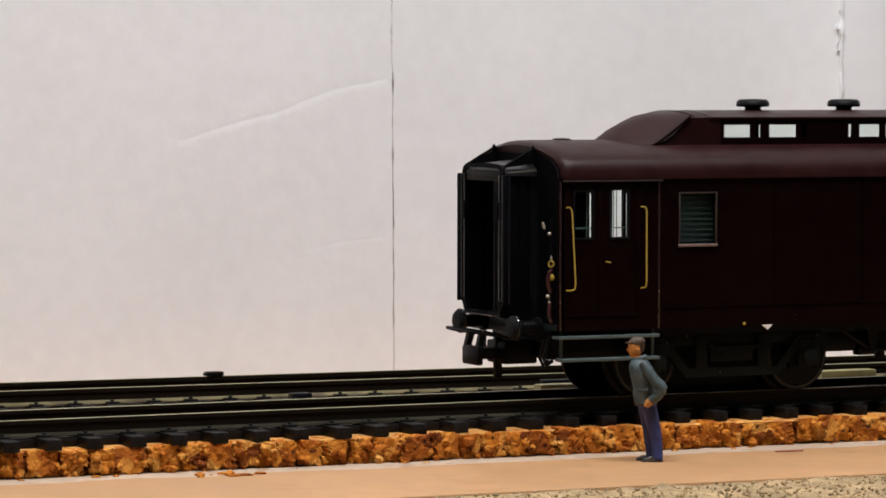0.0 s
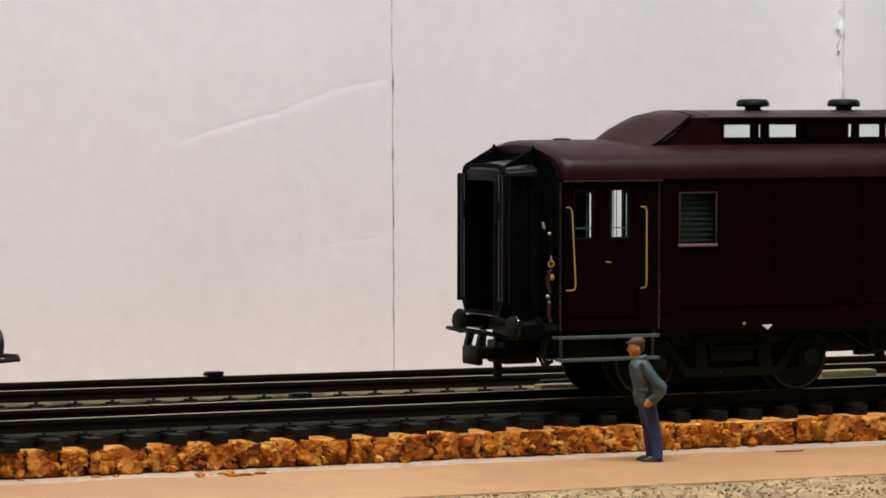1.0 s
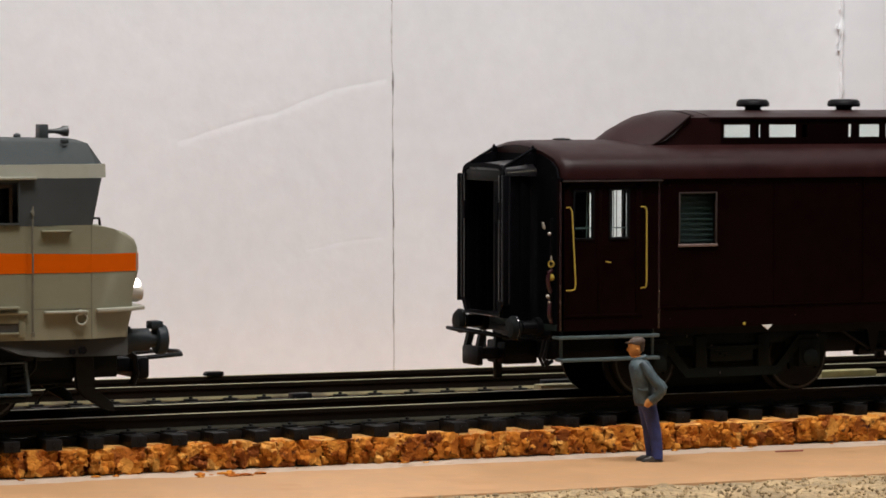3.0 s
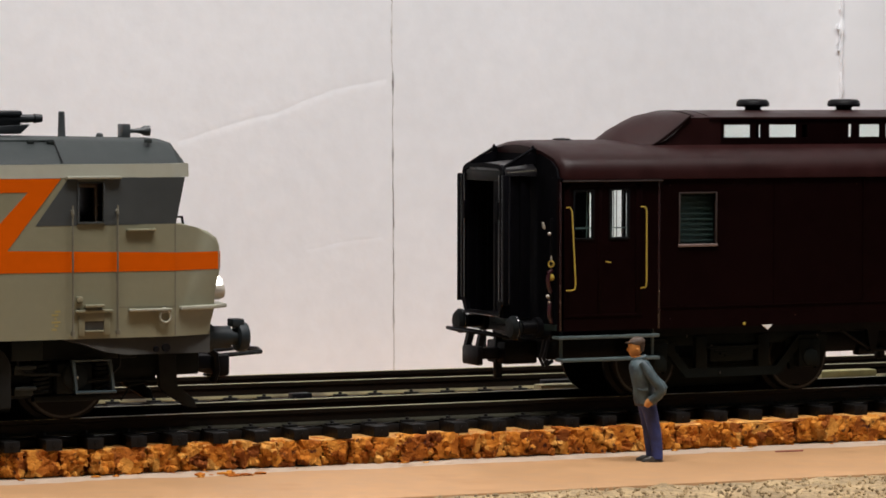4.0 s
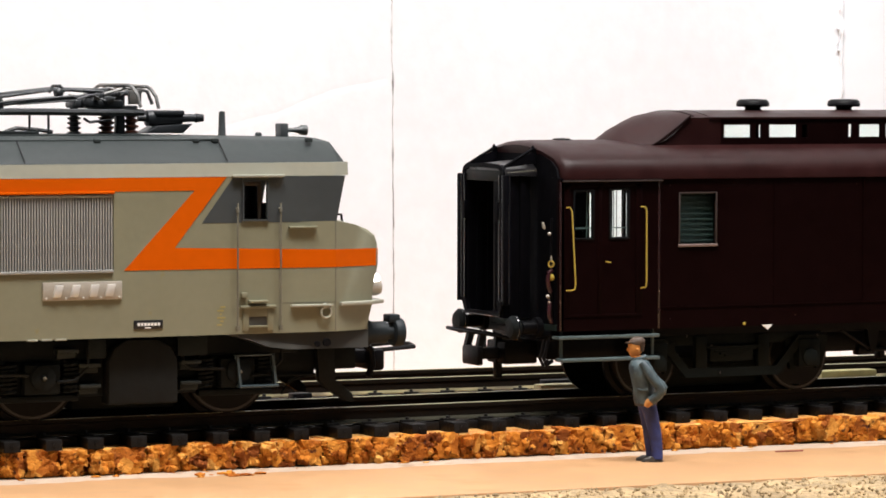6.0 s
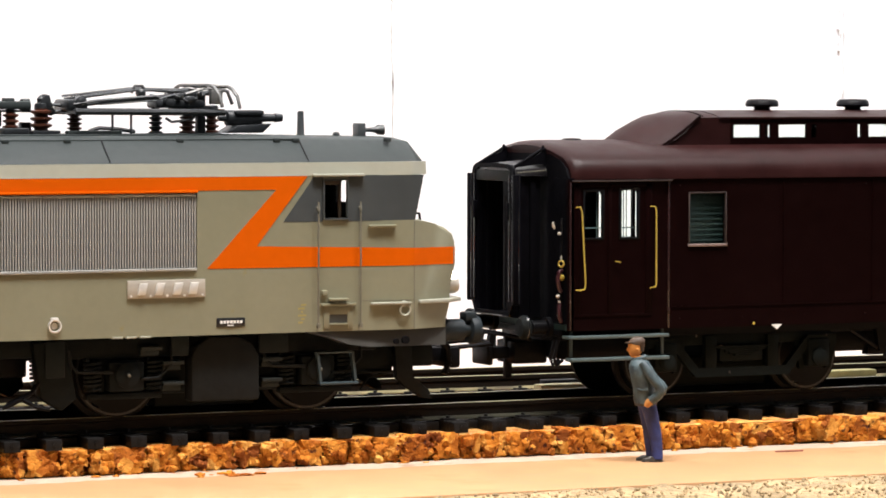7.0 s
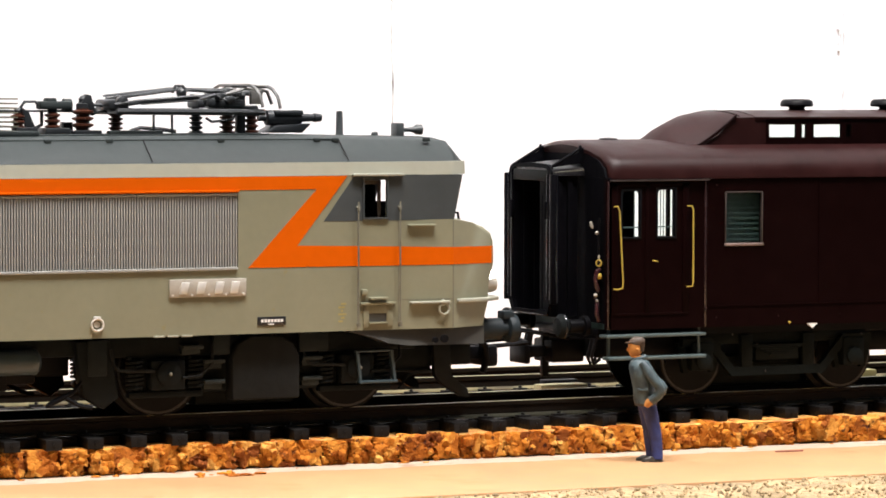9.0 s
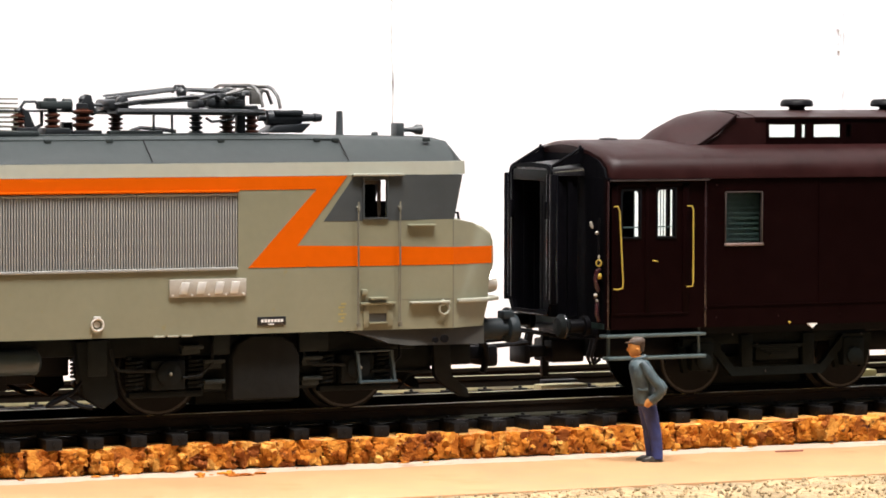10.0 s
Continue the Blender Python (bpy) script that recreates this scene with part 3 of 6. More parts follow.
        # handrails of the cab door
        for sy in (-1, 1):
            for u in (67.8, 75.05):
                bm = bmesh.new()
                y = sy * 17.75
                sweep(bm, [(s * u, sy * 17.0, 13.9), (s * u, y, 13.9), (s * u, y, 32.2), (s * u, sy * 17.0, 32.5)], 0.14, 6)
                turned(bm, (s * u, y, 31.9), (0, 0, 1), [(0, 0.26), (0.5, 0.26), (0.7, 0.16), (1.4, 0.16)], 8)
                turned(bm, (s * u, y, 13.5), (0, 0, 1), [(0, 0.36), (0.7, 0.36)], 8)
                part("handrail", bm, M_DULLRAIL, loco)
            # door sill box with slot, small steps and ledges
            bm = bmesh.new()
            ys = sorted((sy * 16.9, sy * 17.55))
            X = lambda a, b: sorted((s * a, s * b))
            box(bm, *X(68.3, 74.4), *ys, 16.9, 17.35, 0.1)
            flat = sorted((sy * 16.9, sy * 17.18))
            box(bm, *X(68.9, 69.9), *flat, 13.4, 16.9, 0.05)
            box(bm, *X(73.0, 74.0), *flat, 13.4, 16.9, 0.05)
            box(bm, *X(69.9, 73.0), *sorted((sy * 16.9, sy * 17.4)), 13.9, 14.2, 0.05)
            box(bm, *X(69.9, 73.0), *flat, 15.6, 16.9, 0.05)
            box(bm, *X(69.8, 72.9), *sorted((sy * 16.9, sy * 18.0)), 17.75, 18.15, 0.1)
            box(bm, *X(68.5, 69.5), *sorted((sy * 16.9, sy * 17.7)), 18.5, 19.4, 0.15)
            parts("door_step", bm, M_BEIGE, loco)
            # thin plate whose dark grey paints the shade inside the slot
            bm = bmesh.new()
            box(bm, *X(69.95, 72.95), *sorted((sy * 16.9, sy * 17.04)), 14.25, 15.55)
            part("step_slot", bm, M_VALANCE, loco, "step slot drawn as a plate in shade grey")
            bm = bmesh.new()
            box(bm, *X(77.0, 84.0), *sorted((sy * 16.9, sy * 17.8)), 16.9, 17.3, 0.12)
            part("side_ledge", bm, M_BAND, loco)
            bm = bmesh.new()
            box(bm, *X(76.6, 81.4), *sorted((sy * 16.9, sy * 17.7)), 29.25, 29.6, 0.12)
            part("window_ledge", bm, M_BEIGE, loco)
            bm = bmesh.new()
            ring(bm, (s * 82.9, sy * 17.5, 16.0), (0, 1, 0), 0.88, 0.18)
            turned(bm, (s * 82.9, sy * 17.0, 17.0), (0, sy, 0), [(0, 0.5), (0.6, 0.4)], 10)
            part("lifting_ring", bm, M_BAND, loco)
            bm = bmesh.new()
            ring(bm, (s * 24.3, sy * 17.3, 15.0), (0, 1, 0), 0.95, 0.17)
            turned(bm, (s * 24.3, sy * 16.9, 15.0), (0, sy, 0), [(0, 0.55), (0.2, 0.5)], 12)
            box(bm, *X(23.7, 24.9), *sorted((sy * 16.9, sy * 17.4)), 15.7, 16.3, 0.15)
            part("lifting_ring", bm, M_LETTER, loco)
        # ledge round the nose foot with the headlamps above it
        bm = bmesh.new()
        prism(bm, [(s * u, y) for u, y in ((85.5, -17.6), (91.0, -16.2), (94.9, -13.0), (95.6, -8), (95.6, 8), (94.9, 13.0), (91.0, 16.2), (85.5, 17.6))], "z", 16.9, 17.5, 0.12)
        part("nose_ledge", bm, M_BAND, loco)
        for y in (-11.5, 11.5):
            bm = bmesh.new()
            turned(bm, (s * 92.5, y, 19.4), (s, 0, 0), [(0, 1.35), (1.6, 1.35), (2.3, 1.1)], 18)
            h = part("headlight", bm, M_PLATE, loco, "grey round headlight housing")
            bm = bmesh.new()
            turned(bm, (s * 93.1, y, 20.7), (s, 0, 0), [(0, 1.0), (1.1, 0.95), (1.5, 0.5)], 16)
            part("lamp_lens", bm, M_LAMP, h, "lit white lamp lens")
        bm = bmesh.new()
        sweep(bm, [(s * 85.2, -13.5, 30.2), (s * 86.0, -13.5, 31.2), (s * 87.2, -13.5, 31.2), (s * 87.4, -13.5, 29.8)], 0.22, 6)
        part("nose_handrail", bm, M_BLACK, loco)
        # grey valance, buffer beam, buffers, coupling, snow guards
        bm = bmesh.new()
        across(bm, [(s * u, z) for u, z in ((66.5, 12.85), (91.6, 12.85), (91.6, 10.0), (77.0, 10.25), (73.6, 10.7), (70.5, 11.8))], 0.25)
        beam = part("valance", bm, M_VALANCE, loco, "brownish grey valance below the cab")
        bm = bmesh.new()
        for sy in (-1, 1):
            turned(bm, (s * 83.2, sy * (half(83.2) - 0.2), 11.2), (0, sy, 0), [(0, 0.7), (0.4, 0.65)], 10)
            turned(bm, (s * 81.6, sy * (half(81.6) - 0.2), 11.0), (0, sy, 0), [(0, 0.5), (0.4, 0.45)], 10)
        parts("bolt", bm, M_BLACK, beam)
        for y in (-10.1, 10.1):
            bm = bmesh.new()
            turned(bm, (s * 92.8, y, 12.0), (s, 0, 0), [(-1.4, 2.2), (0.5, 2.2), (0.6, 1.8), (3.6, 1.8), (3.7, 1.2), (5.2, 1.2)], 18)
            buf = part("buffer", bm, M_CABGREY, loco)
            bm = bmesh.new()
            prism(bm, [(y + 2.45 * math.cos(a * math.pi / 10) * (1.0 if abs(math.cos(a * math.pi / 10)) < 0.8 else 0.98), 12.0 + 2.35 * math.sin(a * math.pi / 10)) for a in range(20)],
                  "x", *sorted((s * 97.6, s * 99.3)), 0.35)
            box(bm, *sorted((s * 96.6, s * 98.6)), y - 1.3, y + 1.3, 13.6, 14.9, 0.25)
            part("buffer_head", bm, M_CABGREY, buf, "teal-grey oval buffer head")
        bm = bmesh.new()
        box(bm, *sorted((s * 90, s * 97.5)), -2.2, 2.2, 6.4, 8.6, 0.3)
        box(bm, *sorted((s * 96.5, s * 98.6)), -5.5, 5.5, 5.4, 8.9, 0.6)
        sweep(bm, [(s * 96, -4.5, 8.6), (s * 104.2, -4.5, 9.1), (s * 105.4, 0, 9.2), (s * 104.2, 4.5, 9.1), (s * 96, 4.5, 8.6)], 0.4, 6)
        part("coupling", bm, M_BLACK, loco, "black plastic coupling hook and loop")
        bm = bmesh.new()
        for y in (-9.6, 9.6):
            prism(bm, [(s * 84.4, 10.2), (s * 87.4, 10.2), (s * 87.6, 4.6), (s * 90.6, 2.4), (s * 91.0, 0.9), (s * 89.4, 1.2), (s * 86.2, 3.2), (s * 84.8, 4.6)], "y", y - 0.7, y + 0.7, 0.12)
        part("rail_guard", bm, M_BOGIE2, loco, "grey rail guard plate with a bent toe")
        bm = bmesh.new()
        box(bm, *sorted((s * 77, s * 84.6)), -9, 9, 5.4, 10.0, 0.3)
        box(bm, *sorted((s * 83, s * 92)), -8.6, 8.6, 6.2, 10.0, 0.3)
        sweep(bm, [(s * 77.2, -9.4, 9.0), (s * 77.2, -9.6, 5.6), (s * 84.4, -9.6, 5.6)], 0.22, 6)
        sweep(bm, [(s * 78.6, -9.2, 2.6), (s * 80.2, -9.4, 4.8), (s * 83.0, -9.4, 5.4)], 0.22, 6)
        part("front_gear", bm, M_BOGIE, loco)
        bm = bmesh.new()
        sweep(bm, [(s * 93.2, -6.6, 11.0), (s * 95.4, -6.8, 9.0), (s * 95.7, -6.8, 6.4), (s * 94.9, -6.8, 4.6)], 0.6, 8)
        part("brake_hose", bm, M_BLACK, loco)

    BAR = {}
    for sy in (-1, 1):
        bm = bmesh.new()
        box(bm, -0.12, 0.12, *sorted((sy * 16.45, sy * 17.05)), 23.4, 34.5)
        BAR[sy] = finish(bm, "grille_bar", M_GRILLE)
    # grille: five bays a half, each of fine upright bars in a bright frame
    for sy in (-1, 1):
        for b in range(11):
            u1 = 47.45 - 8.36 * b
            u0 = u1 - 8.25
            bm = bmesh.new()
            y = sy * 16.9
            # backing sheet coloured as the shade between the bars
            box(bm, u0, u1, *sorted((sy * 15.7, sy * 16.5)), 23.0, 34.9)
            bay = part("grille_bay", bm, M_GRILLEBACK, loco, "grille bay backed in shade colour with fine silver bars")
            bm = bmesh.new()
            box(bm, u0 - 0.03, u1 + 0.03, *sorted((sy * 16.0, sy * 17.35)), 22.95, 23.4, 0.06)
            box(bm, u0, u1, *sorted((sy * 16.0, sy * 17.15)), 34.5, 34.9, 0.06)
            part("grille_rim", bm, M_GRILLE, bay)
            n = 19
            for i in range(n):
                bar = new("grille_bar", BAR[sy])
                bar.parent = bay
                bar.location = (S * (u0 - 0.05 + 8.36 * (i + 0.5) / n), 0, 0)
    # raised cast name plate with four slanted bars, maker's plate, yellow print
    for sy in (-1, 1):
        bm = bmesh.new()
        box(bm, 36.1, 48.9, *sorted((sy * 16.95, sy * 17.3)), 18.85, 21.65, 0.1)
        plate = part("name_plate", bm, M_PLATE, loco, "cast grey name plate with raised bars")
        bm = bmesh.new()
        for k, u in enumerate((37.6, 40.4, 43.4, 46.0)):
            prism(bm, [(u, 19.35), (u + 1.3, 19.35), (u + 1.75, 21.2), (u + 0.45, 21.2)], "y", *sorted((sy * 17.2, sy * 17.62)), 0.12)
        parts("raised_bar", bm, M_LETTER, plate)
        bm = bmesh.new()
        for u in (36.6, 39.8, 42.6, 45.4, 48.4):
            turned(bm, (u, sy * 17.2, 19.2), (0, sy, 0), [(0, 0.22), (0.25, 0.15)], 8)
        parts("rivet", bm, M_LETTER, plate)
        bm = bmesh.new()
        box(bm, 50.8, 55.6, *sorted((sy * 16.95, sy * 17.15)), 14.1, 15.5, 0.12)
        mk = part("maker_plate", bm, M_BLACKPLATE, loco, "small black maker's plate")
        bm = bmesh.new()
        for k in range(7):
            box(bm, 51.4 + k * 0.55, 51.8 + k * 0.55, *sorted((sy * 17.1, sy * 17.2)), 14.65, 15.1)
        box(bm, 52.6, 53.6, *sorted((sy * 17.1, sy * 17.2)), 14.25, 14.42)
        parts("plate_bar", bm, M_WHITE, mk)
        bm = bmesh.new()
        for k in range(6):
            box(bm, 64.6 + (k % 2) * 0.5, 65.4 + (k % 3) * 0.3, *sorted((sy * 16.95, sy * 17.03)), 14.3 + k * 0.55, 14.6 + k * 0.55)
        parts("yellow_mark", bm, M_YELLOWPRINT, loco, "faint yellow printed marks")

    # under the floor
    bm = bmesh.new()
    box(bm, -90, 90, -12.0, 12.0, 9.8, 12.85, 0.2)
    part("underframe", bm, M_BOGIE, loco)
    bm = bmesh.new()
    for sy in (-1, 1):
        turned(bm, (-16.5, sy * 12.6, 9.3), (1, 0, 0), [(0, 1.2), (0.6, 2.0), (32.4, 2.0), (33, 1.2)], 20)
        box(bm, -9, 9, sy * 12.6 - 2.6, sy * 12.6 + 2.6, 9.0, 12.8, 0.3)
    parts("air_tank", bm, M_FRAME, loco, "blue-grey air tank between the bogies")
    bm = bmesh.new()
    box(bm, -19, 12.5, -9.5, 9.5, 4.6, 10.0, 0.4)
    box(bm, 12.3, 17.0, -9.5, 9.5, 5.6, 10.0, 0.4)
    box(bm, 16.8, 22.8, -8.5, 8.5, 6.6, 12.5, 0.3)
    part("equipment_box", bm, M_BLACK, loco)
    for s in (-1, 1):
        for sy in (-1, 1):
            bm = bmesh.new()
            sweep(bm, [(s * 24.0, sy * 13.2, 7.0), (s * 21.6, sy * 13.4, 4.4), (s * 18.4, sy * 13.6, 3.0), (s * 17.2, sy * 13.6, 2.4)], [0.3, 0.4, 0.5, 0.3], 8)
            sweep(bm, [(s * 20.4, sy * 13.6, 3.6), (s * 22.6, sy * 13.8, 2.4), (s * 24.6, sy * 13.8, 2.0)], 0.4, 6)
            part("brake_lever", bm, M_BLACK, loco)
            for u in (33.6, 35.9, 38.2):
                bm = bmesh.new()
                box(bm, *sorted((s * u, s * (u + 1.7))), *sorted((sy * 16.6, sy * 17.25)), 12.75, 13.05, 0.06)
                part("jacking_pad", bm, M_BAND, loco)
        c = s * 53.1
        bm = bmesh.new()
        for sy in (-1, 1):
            y0, y1 = sorted((sy * 11.2, sy * 13.6))
            X = lambda a, b: sorted((c + s * a, c + s * b))
            box(bm, *X(-30, 27), *sorted((sy * 11.0, sy * 12.6)), 9.4, 12.7, 0.3)
            box(bm, *X(-21, 21), *sorted((sy * 11.0, sy * 12.2)), 3.6, 10.4, 0.4)
            prism(bm, [(c + s * u, z) for u, z in ((-31.0, 12.2), (-25.4, 12.2), (-24.0, 3.4), (-26.4, 1.6), (-29.8, 3.6))], "y", y0, y1, 0.3)
        box(bm, *sorted((c - 22, c + 22)), -9.5, 9.5, 6.0, 11.5, 0.4)
        box(bm, c - 8.5, c + 8.5, -6.3, 6.3, 1.0, 6.2, 0.4)
        frame_part = part("bogie_frame", bm, M_BOGIE, loco)
        bm = bmesh.new()
        for sy in (-1, 1):
            pts = [(c + s * u, z) for u, z in ((-5.6, 2.4), (5.8, 2.4), (5.8, 9.2), (4.6, 11.2), (2.2, 12.4), (-2.6, 12.4), (-4.6, 11.2), (-5.6, 9.2))]
            prism(bm, pts, "y", *sorted((sy * 11.5, sy * 15.0)), 0.35)
        parts("bogie_cover", bm, M_BOGIE2, loco, "dark grey rounded bogie cover")
        bm = bmesh.new()
        for sy in (-1, 1):
            for a, b in ((-8.6, -5.8), (6.0, 11.0)):
                box(bm, *sorted((c + s * a, c + s * b)), *sorted((sy * 13.8, sy * 14.4)), 9.6, 12.7, 0.15)
            box(bm, *sorted((c - s * 29.2, c - s * 26.0)), *sorted((sy * 13.5, sy * 14.0)), 6.8, 12.4, 0.2)
        parts("frame_panel", bm, M_PANELGREY, loco, "grey panel of the bogie frame")
        for k in (-1, 1):
            x = c + k * 16.1
            ws = wheelset(loco, x, 7.0)
            WHEELS.append((ws, x, 7.0, LOCO_ROWS))
            for sy in (-1, 1):
                bm = bmesh.new()
                box(bm, x - 2.9, x + 2.9, *sorted((sy * 11.5, sy * 14.4)), 4.3, 9.0, 0.4)
                turned(bm, (x, sy * 14.2, 6.9), (0, sy, 0), [(0, 2.0), (0.6, 2.0), (0.8, 1.5), (0.9, 0.5), (1.2, 0.45)], 16)
                box(bm, x - 6.2, x + 6.2, *sorted((sy * 11.6, sy * 13.4)), 3.1, 4.1, 0.25)
                ab = part("axle_box", bm, M_BOGIE, loco)
                bm = bmesh.new()
                for d in (-5.0, 5.0):
                    pts = [(x + d + 1.25 * math.cos(a * 0.9), sy * 12.7 + 1.25 * math.sin(a * 0.9), 4.3 + a * 0.095) for a in range(54)]
                    sweep(bm, pts, 0.3, 5)
                parts("coil_spring", bm, M_BOGIE, ab)
                # glint at the axle box centre, modelled as a pale stud
                bm = bmesh.new()
                turned(bm, (x, sy * 15.2, 6.9), (0, sy, 0), [(0, 0.34), (0.3, 0.3), (0.4, 0.15)], 6)
                part("axle_glint", bm, M_DULLRAIL, ab, "small pale stud standing for a glint on the axle box")
                bm = bmesh.new()
                sweep(bm, [(x - 9.2, sy * 13.7, 10.8), (x - 9.0, sy * 14.2, 8.6), (x - 8.0, sy * 14.5, 7.6), (x - 2.4, sy * 14.6, 7.4)], 0.3, 6)
                sweep(bm, [(x + 7.6, sy * 13.7, 11.2), (x + 7.3, sy * 14.4, 8.4), (x + 5.2, sy * 14.6, 6.4), (x + 2.2, sy * 14.6, 6.2)], 0.26, 6)
                parts("pipe", bm, M_BOGIE2, ab)
        for sy in (-1, 1):
            for u, z in ((-8.4, 8.6), (-8.4, 5.4), (8.2, 8.6), (8.2, 5.4), (-12, 10.9)):
                bm = bmesh.new()
                box(bm, c + u - 1.7, c + u + 1.7, *sorted((sy * 12, sy * 14.6)), z - 0.3, z + 0.3, 0.1)
                box(bm, c + u - 1.5, c + u + 1.5, *sorted((sy * 12, sy * 13.6)), z - 1.2, z - 0.3, 0.1)
                part("bracket", bm, M_GREY, frame_part)
            # open step frame below the cab door
            bm = bmesh.new()
            X = lambda a, b: sorted((s * a, s * b))
            yy = sorted((sy * 14.6, sy * 15.6))
            for a, b in ((68.4, 69.0), (74.4, 75.0)):
                prism(bm, [(s * a, 9.5), (s * (a + 0.42), 9.5), (s * (b + 0.42), 4.5), (s * b, 4.5)], "y", *yy)
            box(bm, *X(68.9, 75.5), *sorted((sy * 14.2, sy * 15.9)), 4.35, 4.75, 0.08)
            box(bm, *X(68.3, 74.9), *yy, 9.3, 9.6, 0.06)
            part("step_frame", bm, M_FRAME, loco, "open blue-grey step frame")

    # roof gear
    def gear(name, fn, material, label=""):
        bm = bmesh.new()
        fn(bm)
        return part(name, bm, material, roof, label)

    for u, z0, z1, r, fins, m in ((17.6, 43.8, 47.2, 1.25, 4, M_COPPER), (23.2, 43.8, 47.4, 1.25, 4, M_COPPER), (28.2, 43.8, 48.0, 1.75, 4, M_COPPER),
                                  (33.7, 43.8, 47.4, 1.2, 5, M_COPPER), (47.3, 43.8, 47.6, 1.1, 5, M_PANTO), (52.7, 43.8, 46.9, 1.3, 4, M_COPPER), (56.8, 43.8, 47.4, 1.2, 4, M_COPPER),
                                  (-18, 43.8, 47.4, 1.3, 4, M_COPPER), (-34, 43.8, 47.4, 1.2, 5, M_COPPER), (-47, 43.8, 47.4, 1.2, 5, M_COPPER), (-53, 43.8, 47.4, 1.2, 4, M_COPPER)):
        bm = bmesh.new()
        insulator(bm, u, 0, z0, z1, r, fins)
        ins = part("insulator", bm, m, roof, "ribbed insulator")
        bm = bmesh.new()
        turned(bm, (u, 0, 43.5), (0, 0, 1), [(0, r * 1.35), (0.5, r * 1.3), (0.7, r * 0.7)], 14)
        turned(bm, (u, 0, z1), (0, 0, 1), [(-0.1, r * 0.6), (0.5, r * 0.6), (0.9, r * 0.3)], 10)
        part("insulator_foot", bm, M_PANTO, ins)
    gear("roof_bus_bar", lambda b: (sweep(b, [(9, 0, 47.6), (33, 0, 47.5)], 0.22, 6), sweep(b, [(17.6, 0, 47.6), (18.6, 0, 49.0), (20.4, 0, 49.0), (21.2, 0, 48.0)], 0.25, 6),
                                    sweep(b, [(28.2, 0, 48.6), (30.8, 0, 48.5), (33.4, 0, 47.9)], 0.3, 6), sweep(b, [(21.4, 0, 47.4), (21.4, 0, 45.4), (19.4, 0, 44.4)], 0.3, 6)), M_PANTO)
    gear("circuit_breaker", lambda b: (box(b, 20.8, 26.2, -1.2, 1.2, 47.8, 49.1, 0.3), box(b, 22.0, 23.6, -1, 1, 48.6, 49.6, 0.2), turned(b, (25.0, 0, 48.4), (1, 0, 0), [(0, 1.1), (1.2, 1.1)], 14)), M_GREY, "grey roof circuit breaker")
    gear("roof_arrester", lambda b: (turned(b, (28.2, 0, 47.9), (0, 0, 1), [(0, 1.1), (0.8, 1.0), (1.0, 0.6), (1.6, 0.7), (2.1, 0.2)], 12)), M_PANTO)
    gear("resistor_grid", lambda b: ([box(b, 6.0, 16.2, -4, 4, 44.3 + k * 0.72, 44.55 + k * 0.72, 0.05) for k in range(8)], box(b, 7.0, 7.6, -4, -3.4, 43.7, 49.2), box(b, 14.6, 15.0, 3.4, 4, 43.7, 49.2)), M_DULLRAIL, "stack of pale resistor strips on the roof")
    gear("roof_clutter", lambda b: (box(b, 16.0, 19.6, -3.6, -1.2, 43.8, 45.0, 0.15), prism(b, [(18.6, 44.2), (20.4, 44.2), (19.0, 47.4), (17.8, 48.2)], "y", -1.0, -0.5, 0.05), box(b, 21.2, 25.4, -2.6, 2.6, 43.8, 44.9, 0.2),
                                    box(b, 26.0, 30.6, -2.4, 2.4, 43.8, 44.5, 0.15), box(b, 25.2, 27.0, 1.0, 2.4, 44.4, 45.8, 0.2), sweep(b, [(35.4, -2.0, 44.4), (37.0, -2.2, 44.9), (40.2, -2.2, 44.7), (43.0, -2.0, 44.3)], 0.35, 6),
                                    prism(b, [(27.4, 48.4), (28.6, 50.2), (29.4, 50.0), (29.8, 48.0), (30.6, 47.2), (29.6, 46.8)], "y", -0.8, 0.8, 0.12)), M_PANTO)
    gear("roof_walkway", lambda b: (box(b, 10, 58, -5.5, 5.5, 43.55, 43.95, 0.1), box(b, 12.0, 18.8, -6.5, -3, 43.7, 44.5, 0.15), box(b, 31, 40, -4.6, -3, 43.8, 44.5, 0.2)), M_GREY)
    for sx, place in ((1, 0.0), (-1, 0.0)):
        def P(u, y, z):
            return (sx * u, y, z)
        bm = bmesh.new()
        for y in (-5.2, 5.2):
            sweep(bm, [P(32.0, y, 47.5), P(57.0, y, 47.3)], 0.52, 8)
        for u in (32.6, 47.0, 56.6):
            sweep(bm, [P(u, -5.4, 47.5), P(u, 5.4, 47.5)], 0.4, 6)
        for u in (38.8, 41.9):
            sweep(bm, [P(u, -3.4, 43.8), P(u, -3.4, 47.4)], 0.2, 6)
        pan = part("pantograph", bm, M_PANTO, roof, "folded grey single-arm pantograph")
        bm = bmesh.new()
        sweep(bm, [P(32.2, -1.5, 48.2), P(38.0, -1.5, 49.0), P(56.0, -1.0, 50.4)], 0.34, 8)
        sweep(bm, [P(32.6, 1.5, 49.4), P(45.0, 1.5, 51.0), P(57.0, 1.0, 50.2)], 0.3, 8)
        sweep(bm, [P(34.0, -3.2, 49.8), P(44.0, -1.2, 50.9), P(52.2, -0.6, 50.6)], 0.2, 6)
        sweep(bm, [P(38, 0, 48.6), P(50, 0, 49.4)], 0.16, 6)
        sweep(bm, [P(32.0, -4.2, 48.6), P(36.0, -4.2, 49.2), P(46.0, -4.0, 49.9)], 0.24, 6)
